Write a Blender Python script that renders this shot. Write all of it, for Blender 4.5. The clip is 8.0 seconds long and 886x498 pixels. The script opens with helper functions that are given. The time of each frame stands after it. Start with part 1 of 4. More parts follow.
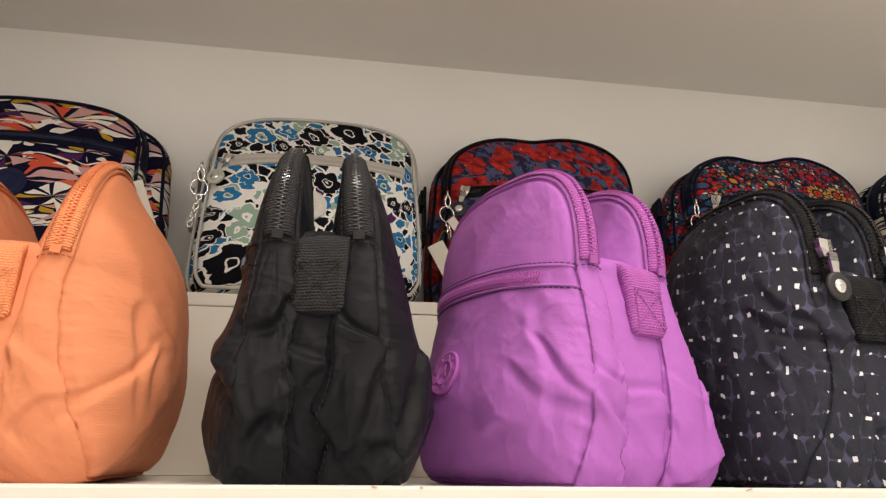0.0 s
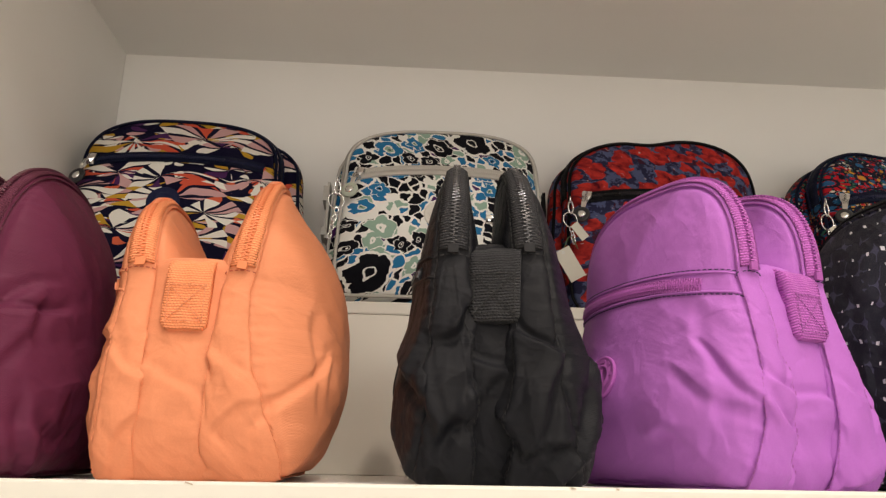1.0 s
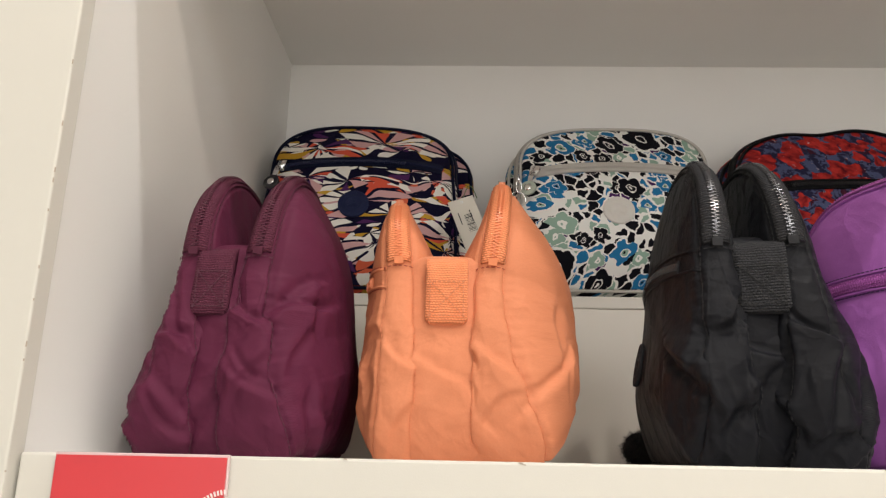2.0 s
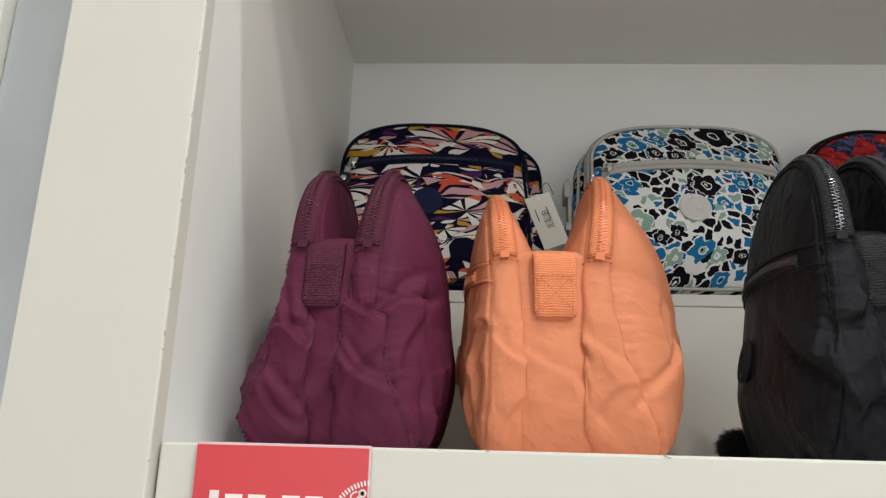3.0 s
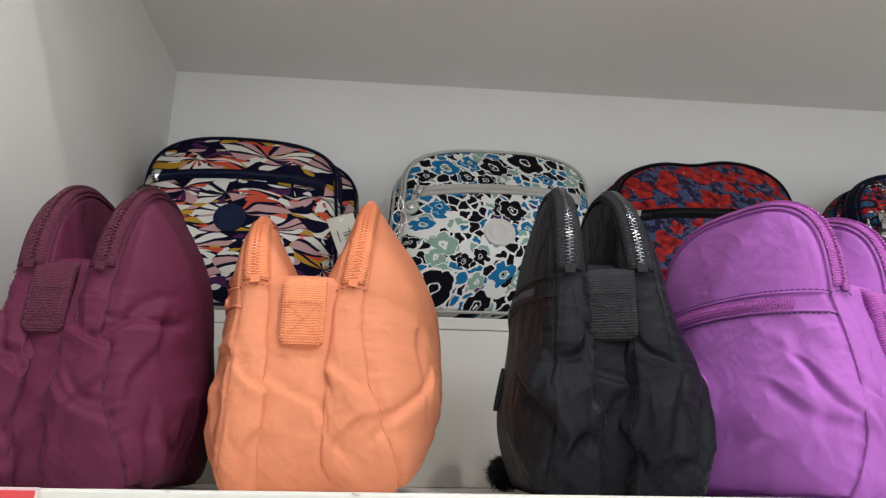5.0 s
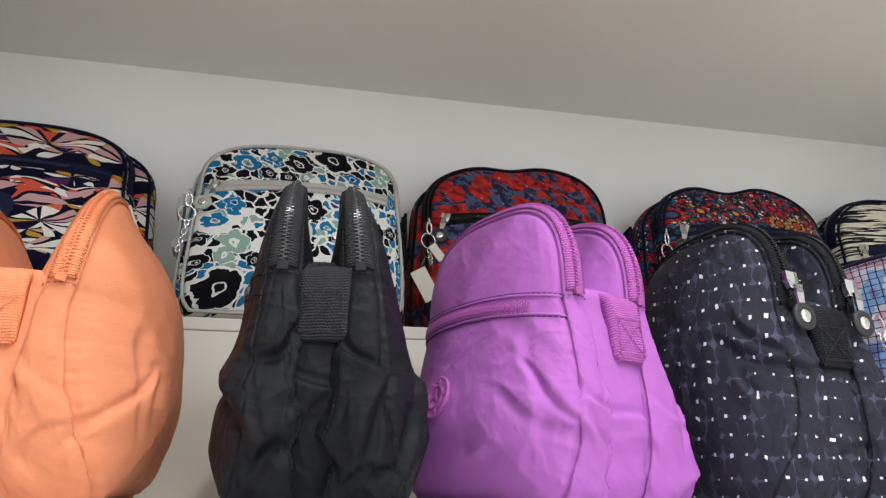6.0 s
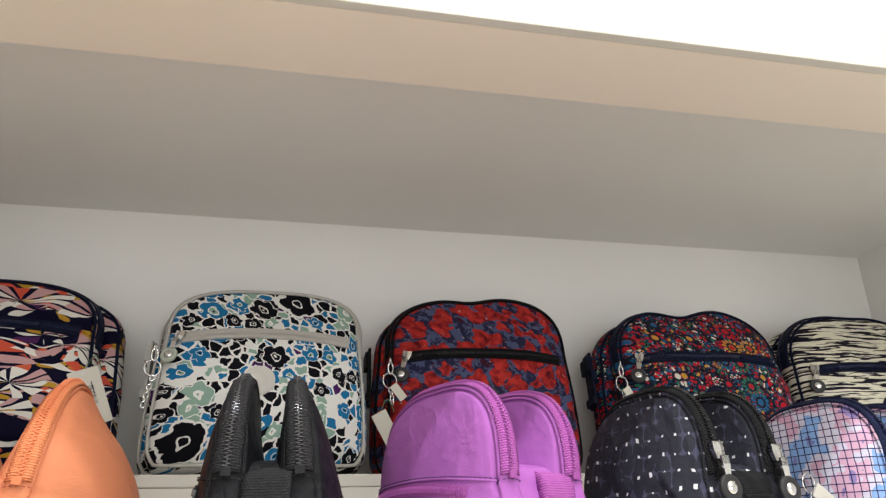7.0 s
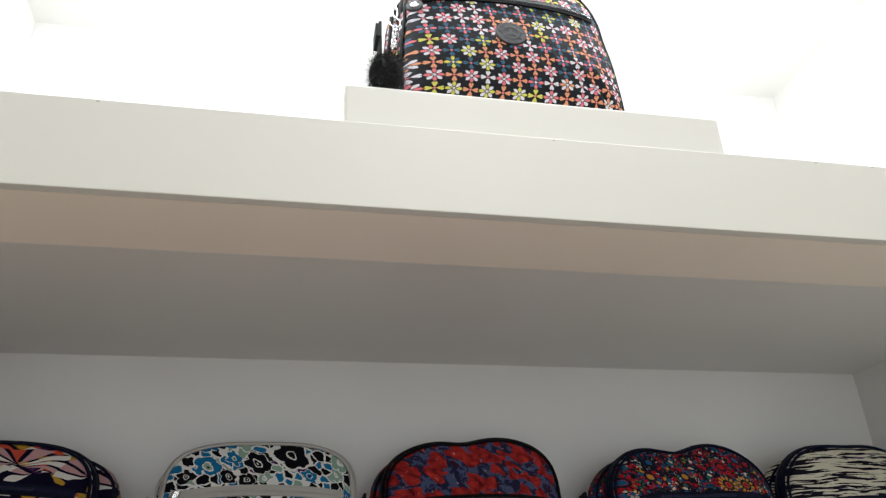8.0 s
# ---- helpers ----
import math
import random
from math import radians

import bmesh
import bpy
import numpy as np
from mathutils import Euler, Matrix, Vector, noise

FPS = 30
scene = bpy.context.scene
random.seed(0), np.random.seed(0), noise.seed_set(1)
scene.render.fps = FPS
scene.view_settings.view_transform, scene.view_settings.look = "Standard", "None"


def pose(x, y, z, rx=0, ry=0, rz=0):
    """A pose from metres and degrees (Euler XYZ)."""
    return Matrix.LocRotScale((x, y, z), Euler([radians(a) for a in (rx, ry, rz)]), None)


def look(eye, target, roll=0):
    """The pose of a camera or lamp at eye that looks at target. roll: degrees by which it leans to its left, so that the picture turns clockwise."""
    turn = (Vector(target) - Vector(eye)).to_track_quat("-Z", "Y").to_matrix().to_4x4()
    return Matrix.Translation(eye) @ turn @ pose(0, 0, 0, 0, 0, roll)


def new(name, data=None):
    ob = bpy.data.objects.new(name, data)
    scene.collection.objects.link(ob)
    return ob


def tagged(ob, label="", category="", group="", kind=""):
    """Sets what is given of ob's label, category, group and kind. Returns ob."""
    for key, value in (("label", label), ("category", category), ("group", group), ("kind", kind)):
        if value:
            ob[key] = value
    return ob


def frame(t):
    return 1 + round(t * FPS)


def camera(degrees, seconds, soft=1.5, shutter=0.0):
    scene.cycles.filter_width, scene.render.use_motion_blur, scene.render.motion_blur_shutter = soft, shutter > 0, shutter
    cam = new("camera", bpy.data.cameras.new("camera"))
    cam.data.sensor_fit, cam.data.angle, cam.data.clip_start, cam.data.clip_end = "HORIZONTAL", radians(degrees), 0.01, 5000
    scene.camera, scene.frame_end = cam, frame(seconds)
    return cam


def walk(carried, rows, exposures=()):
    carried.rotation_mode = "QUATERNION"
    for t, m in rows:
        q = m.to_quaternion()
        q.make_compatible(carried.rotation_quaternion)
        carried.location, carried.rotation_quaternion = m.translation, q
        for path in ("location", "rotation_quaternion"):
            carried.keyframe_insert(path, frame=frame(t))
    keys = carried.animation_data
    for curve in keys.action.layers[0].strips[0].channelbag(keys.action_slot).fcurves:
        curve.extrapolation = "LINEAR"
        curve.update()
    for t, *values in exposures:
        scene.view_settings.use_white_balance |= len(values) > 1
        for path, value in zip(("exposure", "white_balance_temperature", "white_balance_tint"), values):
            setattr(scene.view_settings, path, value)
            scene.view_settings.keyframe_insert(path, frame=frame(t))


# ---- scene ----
cam = camera(60.9, 8.0, 1.3)
METRES, EYE, TILT, LEAN, TURN = 0.9, 1.45, 15.535, -0.638, -9.277
ROWS = [
    (0.0, 0.0, 0.0, 0.0, 0.0, 0.0, -0.0),
    (0.5, -0.0249, -0.0106, 0.0028, 2.8, 0.04, 0.57),
    (1.0, -0.0781, -0.0335, 0.0112, 5.56, 0.03, 1.19),
    (1.5, -0.1657, -0.0688, 0.0188, 8.19, -0.06, 1.84),
    (2.0, -0.2452, -0.0914, 0.0163, 10.5, -0.06, 2.37),
    (3.5, -0.3473, -0.0997, 0.0089, 11.59, 0.48, 2.23),
    (4.0, -0.3055, -0.0764, 0.0116, 9.67, 0.69, 1.77),
    (5.5, -0.1176, -0.065, 0.0182, 0.68, 1.03, 0.25),
    (6.0, -0.0291, -0.0336, 0.0103, -2.83, 1.45, -0.42),
    (6.5, 0.0077, -0.0527, 0.0653, -3.92, 3.42, -0.02),
    (7.0, 0.0227, -0.0906, 0.1303, -3.28, 6.24, 1.1),
    (7.5, 0.0416, -0.1193, 0.207, -2.81, 8.99, 1.84),
    (8.0, 0.0492, -0.1356, 0.2717, -2.68, 10.84, 2.13),
]
EXPOSURES = [(0.0, 0.12, 7600, 16), (1.5, 0.06, 7500, 14), (2.0, -0.05, 6950, 13), (2.5, -0.12, 6600, 11), (3.5, -0.26, 6200, 8), (4.2, -0.13, 6150, 9), (5.5, 0.13, 6150, 10), (6.2, 0.25, 6350, 9), (7.0, 0.18, 6600, 10), (7.5, -0.28, 6450, 9), (8.0, -0.60, 6250, 9)]
walk(cam, [(t, pose(0, 0, EYE, TILT, LEAN, TURN) @ pose(METRES * x, METRES * y, METRES * z, 90 + pitch, roll, yaw)) for t, x, y, z, yaw, pitch, roll in ROWS], EXPOSURES)

# ---- light ----
world = bpy.data.worlds.new("shop_air")
scene.world = world
world.use_nodes = True
world.node_tree.nodes["Background"].inputs[0].default_value = (0.9, 0.95, 1.0, 1)
world.node_tree.nodes["Background"].inputs[1].default_value = 0.02


def area_lamp(name, place, target, size_x, size_y, watts, colour):
    d = bpy.data.lights.new(name, "AREA")
    d.shape, d.size, d.size_y, d.energy, d.color = "RECTANGLE", size_x, size_y, watts, colour
    ob = new(name, d)
    ob.matrix_world = look(place, target)
    return ob


WARM, COOL = (1.0, 0.93, 0.84), (0.95, 0.98, 1.0)
area_lamp("downlight_lamp", (0.35, -0.003, 3.36), (0.35, -0.003, 0), 1.9, 0.035, 23, COOL)
area_lamp("track_lamp", (0.50, -0.95, 3.36), (0.1, 0.7, 1.4), 0.12, 0.12, 17, WARM)
# Assumed ceiling panel, out of view: added for fill and floor bounce.
area_lamp("ceiling_fill_lamp", (1.2, -2.3, 3.36), (1.2, -2.3, 0), 1.2, 1.2, 54, COOL)
# Unseen fill from the front, added to brighten the back of the bay.
area_lamp("front_fill_lamp", (0.4, -4.42, 1.35), (0.4, 0, 1.35), 5.0, 2.3, 82, COOL)
area_lamp("niche_lamp", (0.3, 0.60, 2.74), (0.3, 0.85, 2.2), 1.5, 0.05, 15, COOL)


# ---- materials ----
class Graph:
    """Short calls for shader nodes."""

    def __init__(self, name):
        self.mat = bpy.data.materials.new(name)
        self.mat.use_nodes = True
        self.t = self.mat.node_tree
        self.bsdf = self.t.nodes["Principled BSDF"]

    def put(self, socket, v):
        if isinstance(v, bpy.types.NodeSocket):
            self.t.links.new(v, socket)
        elif isinstance(v, (tuple, list)) and socket.type == "RGBA":
            socket.default_value = (*v[:3], 1)
        else:
            socket.default_value = v

    def node(self, kind, operation="", data_type="", dimensions=""):
        n = self.t.nodes.new(kind)
        if operation:
            n.operation = operation
        if data_type:
            n.data_type = data_type
        if dimensions and kind == "ShaderNodeTexVoronoi":
            n.voronoi_dimensions = dimensions
        elif dimensions:
            n.noise_dimensions = dimensions
        return n

    def m(self, op, a, b=0.0, c=0.0):
        n = self.node("ShaderNodeMath", operation=op)
        for s, v in zip(n.inputs, (a, b, c)):
            self.put(s, v)
        return n.outputs[0]

    def v(self, op, a, b=(0, 0, 0), scale=1.0):
        n = self.node("ShaderNodeVectorMath", operation=op)
        self.put(n.inputs[0], a)
        self.put(n.inputs[1], b)
        if op == "SCALE":
            self.put(n.inputs[3], scale)
        return n.outputs["Value"] if op in ("LENGTH", "DISTANCE", "DOT_PRODUCT") else n.outputs[0]

    def xyz(self, a):
        n = self.node("ShaderNodeSeparateXYZ")
        self.put(n.inputs[0], a)
        return n.outputs

    def vec(self, x, y, z=0.0):
        n = self.node("ShaderNodeCombineXYZ")
        for s, v in zip(n.inputs, (x, y, z)):
            self.put(s, v)
        return n.outputs[0]

    def mix(self, fac, a, b):
        n = self.node("ShaderNodeMix", data_type="RGBA")
        self.put(n.inputs[0], fac)
        self.put(n.inputs[6], a)
        self.put(n.inputs[7], b)
        return n.outputs[2]

    def uv(self):
        return self.node("ShaderNodeUVMap").outputs[0]

    def obj(self):
        return self.node("ShaderNodeTexCoord").outputs["Object"]

    def noise(self, vec, scale, detail=2.0, rough=0.5):
        n = self.node("ShaderNodeTexNoise")
        self.put(n.inputs["Vector"], vec)
        self.put(n.inputs["Scale"], scale)
        self.put(n.inputs["Detail"], detail)
        self.put(n.inputs["Roughness"], rough)
        return n.outputs

    def cells(self, vec, scale, jitter=1.0):
        n = self.node("ShaderNodeTexVoronoi", dimensions="2D")
        self.put(n.inputs["Vector"], vec)
        self.put(n.inputs["Scale"], scale)
        self.put(n.inputs["Randomness"], jitter)
        return n.outputs

    def hash(self, vec):
        n = self.node("ShaderNodeTexWhiteNoise", dimensions="3D")
        self.put(n.inputs["Vector"], vec)
        return n.outputs[0]

    def steps(self, fac, stops):
        """Hard colour bands: stops of (position, colour)."""
        n = self.node("ShaderNodeValToRGB")
        r = n.color_ramp
        r.interpolation = "CONSTANT"
        while len(r.elements) < len(stops):
            r.elements.new(0.5)
        for e, (p, c) in zip(r.elements, stops):
            e.position, e.color = p, (*c, 1)
        self.put(n.inputs[0], fac)
        return n.outputs[0]

    def bump(self, height, strength, distance):
        n = self.node("ShaderNodeBump")
        n.inputs["Strength"].default_value = strength
        n.inputs["Distance"].default_value = distance
        self.put(n.inputs["Height"], height)
        self.t.links.new(n.outputs[0], self.bsdf.inputs["Normal"])

    def done(self, colour, rough=0.5, metal=0.0, sheen=0.0, spec=0.5):
        self.put(self.bsdf.inputs["Base Color"], colour)
        self.put(self.bsdf.inputs["Roughness"], rough)
        self.put(self.bsdf.inputs["Metallic"], metal)
        self.put(self.bsdf.inputs["Sheen Weight"], sheen)
        self.put(self.bsdf.inputs["Specular IOR Level"], spec)
        return self.mat


def scaled(c, k):
    return tuple(min(1.0, a * k) for a in c)


def weave_height(g, p, pitch=0.0011):
    x, y, _ = g.xyz(p)
    a = g.m("SINE", g.m("MULTIPLY", x, 6.283 / pitch))
    b = g.m("SINE", g.m("MULTIPLY", y, 6.283 / pitch))
    fine = g.noise(p, 520, 3, 0.6)[0]
    return g.m("ADD", g.m("MULTIPLY", g.m("MULTIPLY", a, b), 0.3), fine)


def crinkle_height(g, p):
    """Flat little slopes that meet in creases, bent by a slower noise and fading in and out."""
    bent = g.v("ADD", p, g.v("SCALE", g.noise(p, 18, 2)[1], scale=0.035))
    wide = g.cells(g.v("MULTIPLY", bent, (1.0, 0.62, 1.0)), 36.0)["Distance"]
    small = g.cells(g.v("ADD", bent, (3.1, 1.7, 0.0)), 78.0)["Distance"]
    fade = g.noise(p, 11, 2)[0]
    dents = g.noise(bent, 42, 3, 0.55)[0]
    creased = g.m("ADD", g.m("MULTIPLY", wide, 2.0), g.m("MULTIPLY", small, 0.7))
    return g.m("ADD", g.m("MULTIPLY", creased, fade), g.m("MULTIPLY", dents, 0.6))


def cloth_finish(g, p, colour, rough=0.6, relief=0.0005, sheen=0.0, crinkle=0.0020, spec=0.05):
    low = g.node("ShaderNodeBump")
    low.inputs["Strength"].default_value = 0.75
    low.inputs["Distance"].default_value = crinkle
    g.put(low.inputs["Height"], crinkle_height(g, p))
    top = g.node("ShaderNodeBump")
    top.inputs["Strength"].default_value = 0.5
    top.inputs["Distance"].default_value = relief
    g.put(top.inputs["Height"], weave_height(g, p))
    g.put(top.inputs["Normal"], low.outputs[0])
    g.t.links.new(top.outputs[0], g.bsdf.inputs["Normal"])
    big = g.noise(p, 9, 3)[0]
    return g.done(colour, g.m("ADD", rough - 0.1, g.m("MULTIPLY", big, 0.2)), 0, sheen, spec)


def nylon(name, c, rough=0.55, mottle=0.16, crinkle=0.0030, spec=0.10):
    g = Graph(name)
    p = g.uv()
    n1, n2 = g.noise(p, 26, 4, 0.65)[0], g.noise(p, 700, 2, 0.6)[0]
    k = g.m("ADD", g.m("MULTIPLY", n1, 0.6), g.m("MULTIPLY", n2, 0.4))
    col = g.mix(k, scaled(c, 1 - mottle), scaled(c, 1 + mottle))
    return cloth_finish(g, p, col, rough, crinkle=crinkle, spec=spec)


def webbing(name, c):
    g = Graph(name)
    p = g.uv()
    x, y, _ = g.xyz(p)
    rows = g.m("FLOOR", g.m("DIVIDE", y, 0.0022))
    sx = g.m("ADD", g.m("DIVIDE", x, 0.0028), g.m("MULTIPLY", rows, 0.5))
    a = g.m("ABSOLUTE", g.m("SINE", g.m("MULTIPLY", sx, 3.1416)))
    b = g.m("ABSOLUTE", g.m("SINE", g.m("MULTIPLY", g.m("DIVIDE", y, 0.0022), 3.1416)))
    h = g.m("MULTIPLY", g.m("ADD", 0.5, g.m("MULTIPLY", a, 0.5)), b)
    g.bump(h, 0.9, 0.0011)
    return g.done(g.mix(h, scaled(c, 0.86), scaled(c, 1.28)), 0.66, 0, 0.0, 0.12)


def plain(name, c, rough=0.5, metal=0.0, grain=60.0, relief=0.0003, vary=0.08):
    g = Graph(name)
    p = g.obj()
    n = g.noise(p, grain, 4, 0.6)[0]
    big = g.noise(p, grain * 0.06, 3)[0]
    k = g.m("ADD", g.m("MULTIPLY", n, 0.5), g.m("MULTIPLY", big, 0.5))
    g.bump(n, 0.4, relief)
    return g.done(g.mix(k, scaled(c, 1 - vary), scaled(c, 1 + vary)), g.m("ADD", rough - 0.06, g.m("MULTIPLY", big, 0.12)), metal)


def painted_board(name, c, rough=0.45):
    """Sprayed white board: fine orange peel, faint scuffs."""
    g = Graph(name)
    p = g.obj()
    peel = g.noise(p, 900, 2)[0]
    wave = g.noise(p, 5, 3)[0]
    scuff = g.m("GREATER_THAN", g.noise(g.v("MULTIPLY", p, (1, 1, 0.25)), 60, 5, 0.7)[0], 0.74)
    g.bump(g.m("ADD", peel, g.m("MULTIPLY", wave, 3.0)), 0.15, 0.0004)
    col = g.mix(wave, scaled(c, 0.97), scaled(c, 1.02))
    col = g.mix(g.m("MULTIPLY", scuff, 0.12), col, scaled(c, 0.6))
    return g.done(col, g.m("ADD", rough, g.m("MULTIPLY", wave, 0.1)))


def polar(g, p, scale, jitter=1.0, spin=6.283):
    """Cell-wise polar coordinates: radius in cells, angle, and two random values of the cell."""
    c = g.cells(p, scale, jitter)
    loc = g.v("SUBTRACT", p, c["Position"])
    x, y, _ = g.xyz(loc)
    r1, r2, _ = g.xyz(c["Color"])
    rad = g.m("MULTIPLY", g.v("LENGTH", g.vec(x, y)), scale)
    ang = g.m("ADD", g.m("ARCTAN2", y, x), g.m("MULTIPLY", r2, spin))
    return rad, ang, r1, r2, c["Distance"]


def petal_flower(g, p, scale, k, size, wave, jitter=1.0):
    rad, ang, r1, r2, _ = polar(g, p, scale, jitter)
    edge = g.m("MULTIPLY", g.m("ADD", 1.0, g.m("MULTIPLY", g.m("COSINE", g.m("MULTIPLY", ang, float(k))), wave)), size)
    return g.m("LESS_THAN", rad, edge), rad, r1, r2


def fan_print(name):
    """Navy ground with fans of white, mustard, pink and red petals."""
    g = Graph(name)
    p0 = g.uv()
    warp = g.v("SCALE", g.v("SUBTRACT", g.noise(p0, 15, 1)[1], (0.5, 0.5, 0.5)), scale=0.040)
    p = g.v("ADD", p0, warp)
    navy = (0.006, 0.005, 0.020)
    col = navy
    for scale, count, reach, off in ((27.0, 6.0, 0.62, 0.0), (16.5, 11.0, 0.96, 3.1)):
        q = g.v("MULTIPLY", g.v("ADD", p, (off, off * 0.7, 0)), (0.54, 1.30, 1.0))
        rad, ang, r1, r2, _ = polar(g, q, scale, 0.9)
        turn = g.m("MULTIPLY", ang, count / 6.2832)
        idx, fr = g.m("FLOOR", turn), g.m("SUBTRACT", g.m("FRACT", turn), 0.5)
        rnd = g.hash(g.vec(idx, g.m("MULTIPLY", r1, 91.0), off))
        length = g.m("MULTIPLY", g.m("ADD", 0.7, g.m("MULTIPLY", rnd, 0.4)), reach)
        s = g.m("SINE", g.m("MULTIPLY", g.m("MINIMUM", g.m("DIVIDE", rad, length), 1.0), 3.1416))
        inside = g.m("LESS_THAN", g.m("ABSOLUTE", fr), g.m("MULTIPLY", g.m("POWER", s, 0.75), 0.36))
        half = g.m("GREATER_THAN", g.m("COSINE", g.m("SUBTRACT", ang, g.m("MULTIPLY", g.m("FRACT", g.m("MULTIPLY", r1, 37.7)), 6.2832))), -0.72)
        inside = g.m("MULTIPLY", inside, half)
        petals = g.steps(rnd, ((0.0, (0.75, 0.72, 0.66)), (0.34, (0.48, 0.27, 0.03)), (0.46, (0.55, 0.32, 0.32)), (0.66, (0.60, 0.09, 0.05)), (0.76, (0.07, 0.02, 0.09)), (0.86, navy)))
        tip = g.m("GREATER_THAN", g.m("DIVIDE", rad, length), 0.62)
        rim = g.steps(g.m("FRACT", g.m("MULTIPLY", rnd, 7.3)), ((0.0, (0.75, 0.72, 0.66)), (0.45, (0.50, 0.29, 0.035)), (0.75, (0.62, 0.12, 0.06))))
        petals = g.mix(g.m("MULTIPLY", tip, g.m("GREATER_THAN", g.m("FRACT", g.m("MULTIPLY", rnd, 13.7)), 0.55)), petals, rim)
        col = g.mix(inside, col, petals)
    return cloth_finish(g, p0, col, 0.6)


def posy_print(name):
    """White ground crowded with black, blue and sage scraps and flowers, each with a thin white edge."""
    g = Graph(name)
    p0 = g.uv()
    warp = g.v("SCALE", g.v("SUBTRACT", g.noise(p0, 75, 2)[1], (0.5, 0.5, 0.5)), scale=0.013)
    p = g.v("ADD", p0, warp)
    white, black, blue, sage, plum = (0.78, 0.78, 0.74), (0.006, 0.006, 0.009), (0.016, 0.16, 0.34), (0.27, 0.41, 0.33), (0.07, 0.02, 0.10)
    scraps = g.cells(p, 74.0)
    r1, r2, _ = g.xyz(scraps["Color"])
    edge = g.node("ShaderNodeTexVoronoi", dimensions="2D")
    edge.feature = "DISTANCE_TO_EDGE"
    g.put(edge.inputs["Vector"], p)
    g.put(edge.inputs["Scale"], 74.0)
    gap = g.m("GREATER_THAN", edge.outputs["Distance"], g.m("ADD", 0.05, g.m("MULTIPLY", r2, 0.12)))
    col = g.mix(gap, white, g.steps(r1, ((0.0, black), (0.42, white), (0.58, blue), (0.82, sage), (0.96, plum))))
    for scale, k, size, wave, off, share in ((36.0, 5, 0.36, 0.20, 1.7, 0.52), (22.0, 5, 0.36, 0.16, 4.4, 0.50)):
        rad, ang, c1, c2, _ = polar(g, g.v("ADD", p, (off, off * 0.6, 0)), scale, 0.9)
        rim = g.m("MULTIPLY", g.m("ADD", 1.0, g.m("MULTIPLY", g.m("ABSOLUTE", g.m("COSINE", g.m("MULTIPLY", ang, k / 2.0))), wave * 2)), size * 0.85)
        here = g.m("LESS_THAN", c2, share)
        col = g.mix(g.m("MULTIPLY", here, g.m("LESS_THAN", rad, g.m("ADD", rim, 0.035))), col, white)
        fill = g.steps(c1, ((0.0, blue), (0.48, black), (0.84, sage)))
        fill = g.mix(g.m("LESS_THAN", rad, size * 0.40), fill, white)
        fill = g.mix(g.m("LESS_THAN", rad, size * 0.31), fill, g.steps(c1, ((0.0, sage), (0.28, blue), (0.48, black), (0.84, white))))
        fill = g.mix(g.m("LESS_THAN", rad, size * 0.12), fill, g.steps(c1, ((0.0, black), (0.48, white), (0.84, sage))))
        col = g.mix(g.m("MULTIPLY", here, g.m("LESS_THAN", rad, rim)), col, fill)
    # single black anemones on a white ground
    for x, y, size in ((-0.062, 0.246, 0.0235), (0.098, 0.030, 0.026)):
        dx, dy, _ = g.xyz(g.v("SUBTRACT", p, (x, y, 0)))
        rad = g.v("LENGTH", g.vec(dx, dy))
        lobes = g.m("ABSOLUTE", g.m("COSINE", g.m("MULTIPLY", g.m("ARCTAN2", dy, dx), 2.5)))
        rim = g.m("ADD", size * 0.82, g.m("MULTIPLY", lobes, size * 0.22))
        col = g.mix(g.m("LESS_THAN", rad, g.m("ADD", rim, 0.004)), col, white)
        col = g.mix(g.m("LESS_THAN", rad, rim), col, black)
        col = g.mix(g.m("LESS_THAN", rad, size * 0.30), col, white)
        col = g.mix(g.m("LESS_THAN", rad, size * 0.20), col, black)
    return cloth_finish(g, p0, col, 0.6)


def poppy_print(name):
    """Slate blue ground with blurred red poppies and dark leaves."""
    g = Graph(name)
    p0 = g.uv()
    warp = g.v("SCALE", g.v("SUBTRACT", g.noise(p0, 60, 3)[1], (0.5, 0.5, 0.5)), scale=0.022)
    p = g.v("ADD", p0, warp)
    n1 = g.noise(p, 70, 4, 0.7)[0]
    col = g.mix(g.m("GREATER_THAN", n1, 0.5), (0.022, 0.022, 0.055), (0.075, 0.092, 0.18))
    col = g.mix(g.m("GREATER_THAN", g.noise(p, 48, 3, 0.6)[0], 0.60), col, (0.055, 0.012, 0.025))
    for scale, off, size in ((40.0, 2.3, 0.36), (25.0, 0.4, 0.40)):
        q = g.v("ADD", p, (off, off, 0))
        inside, rad, r1, r2 = petal_flower(g, q, scale, 3, size, 0.20)
        inside = g.m("MULTIPLY", inside, g.m("LESS_THAN", r2, 0.76))
        k = g.m("ADD", g.m("MULTIPLY", g.m("SUBTRACT", g.noise(p, 85, 3)[0], 0.30), 2.0), g.m("MULTIPLY", rad, 0.3))
        red = g.mix(g.m("MINIMUM", k, 1.0), (0.06, 0.004, 0.010), (0.64, 0.046, 0.034))
        col = g.mix(inside, col, red)
    col = g.mix(g.m("GREATER_THAN", g.noise(p, 190, 2)[0], 0.72), col, (0.45, 0.35, 0.36))
    return cloth_finish(g, p0, col, 0.6)


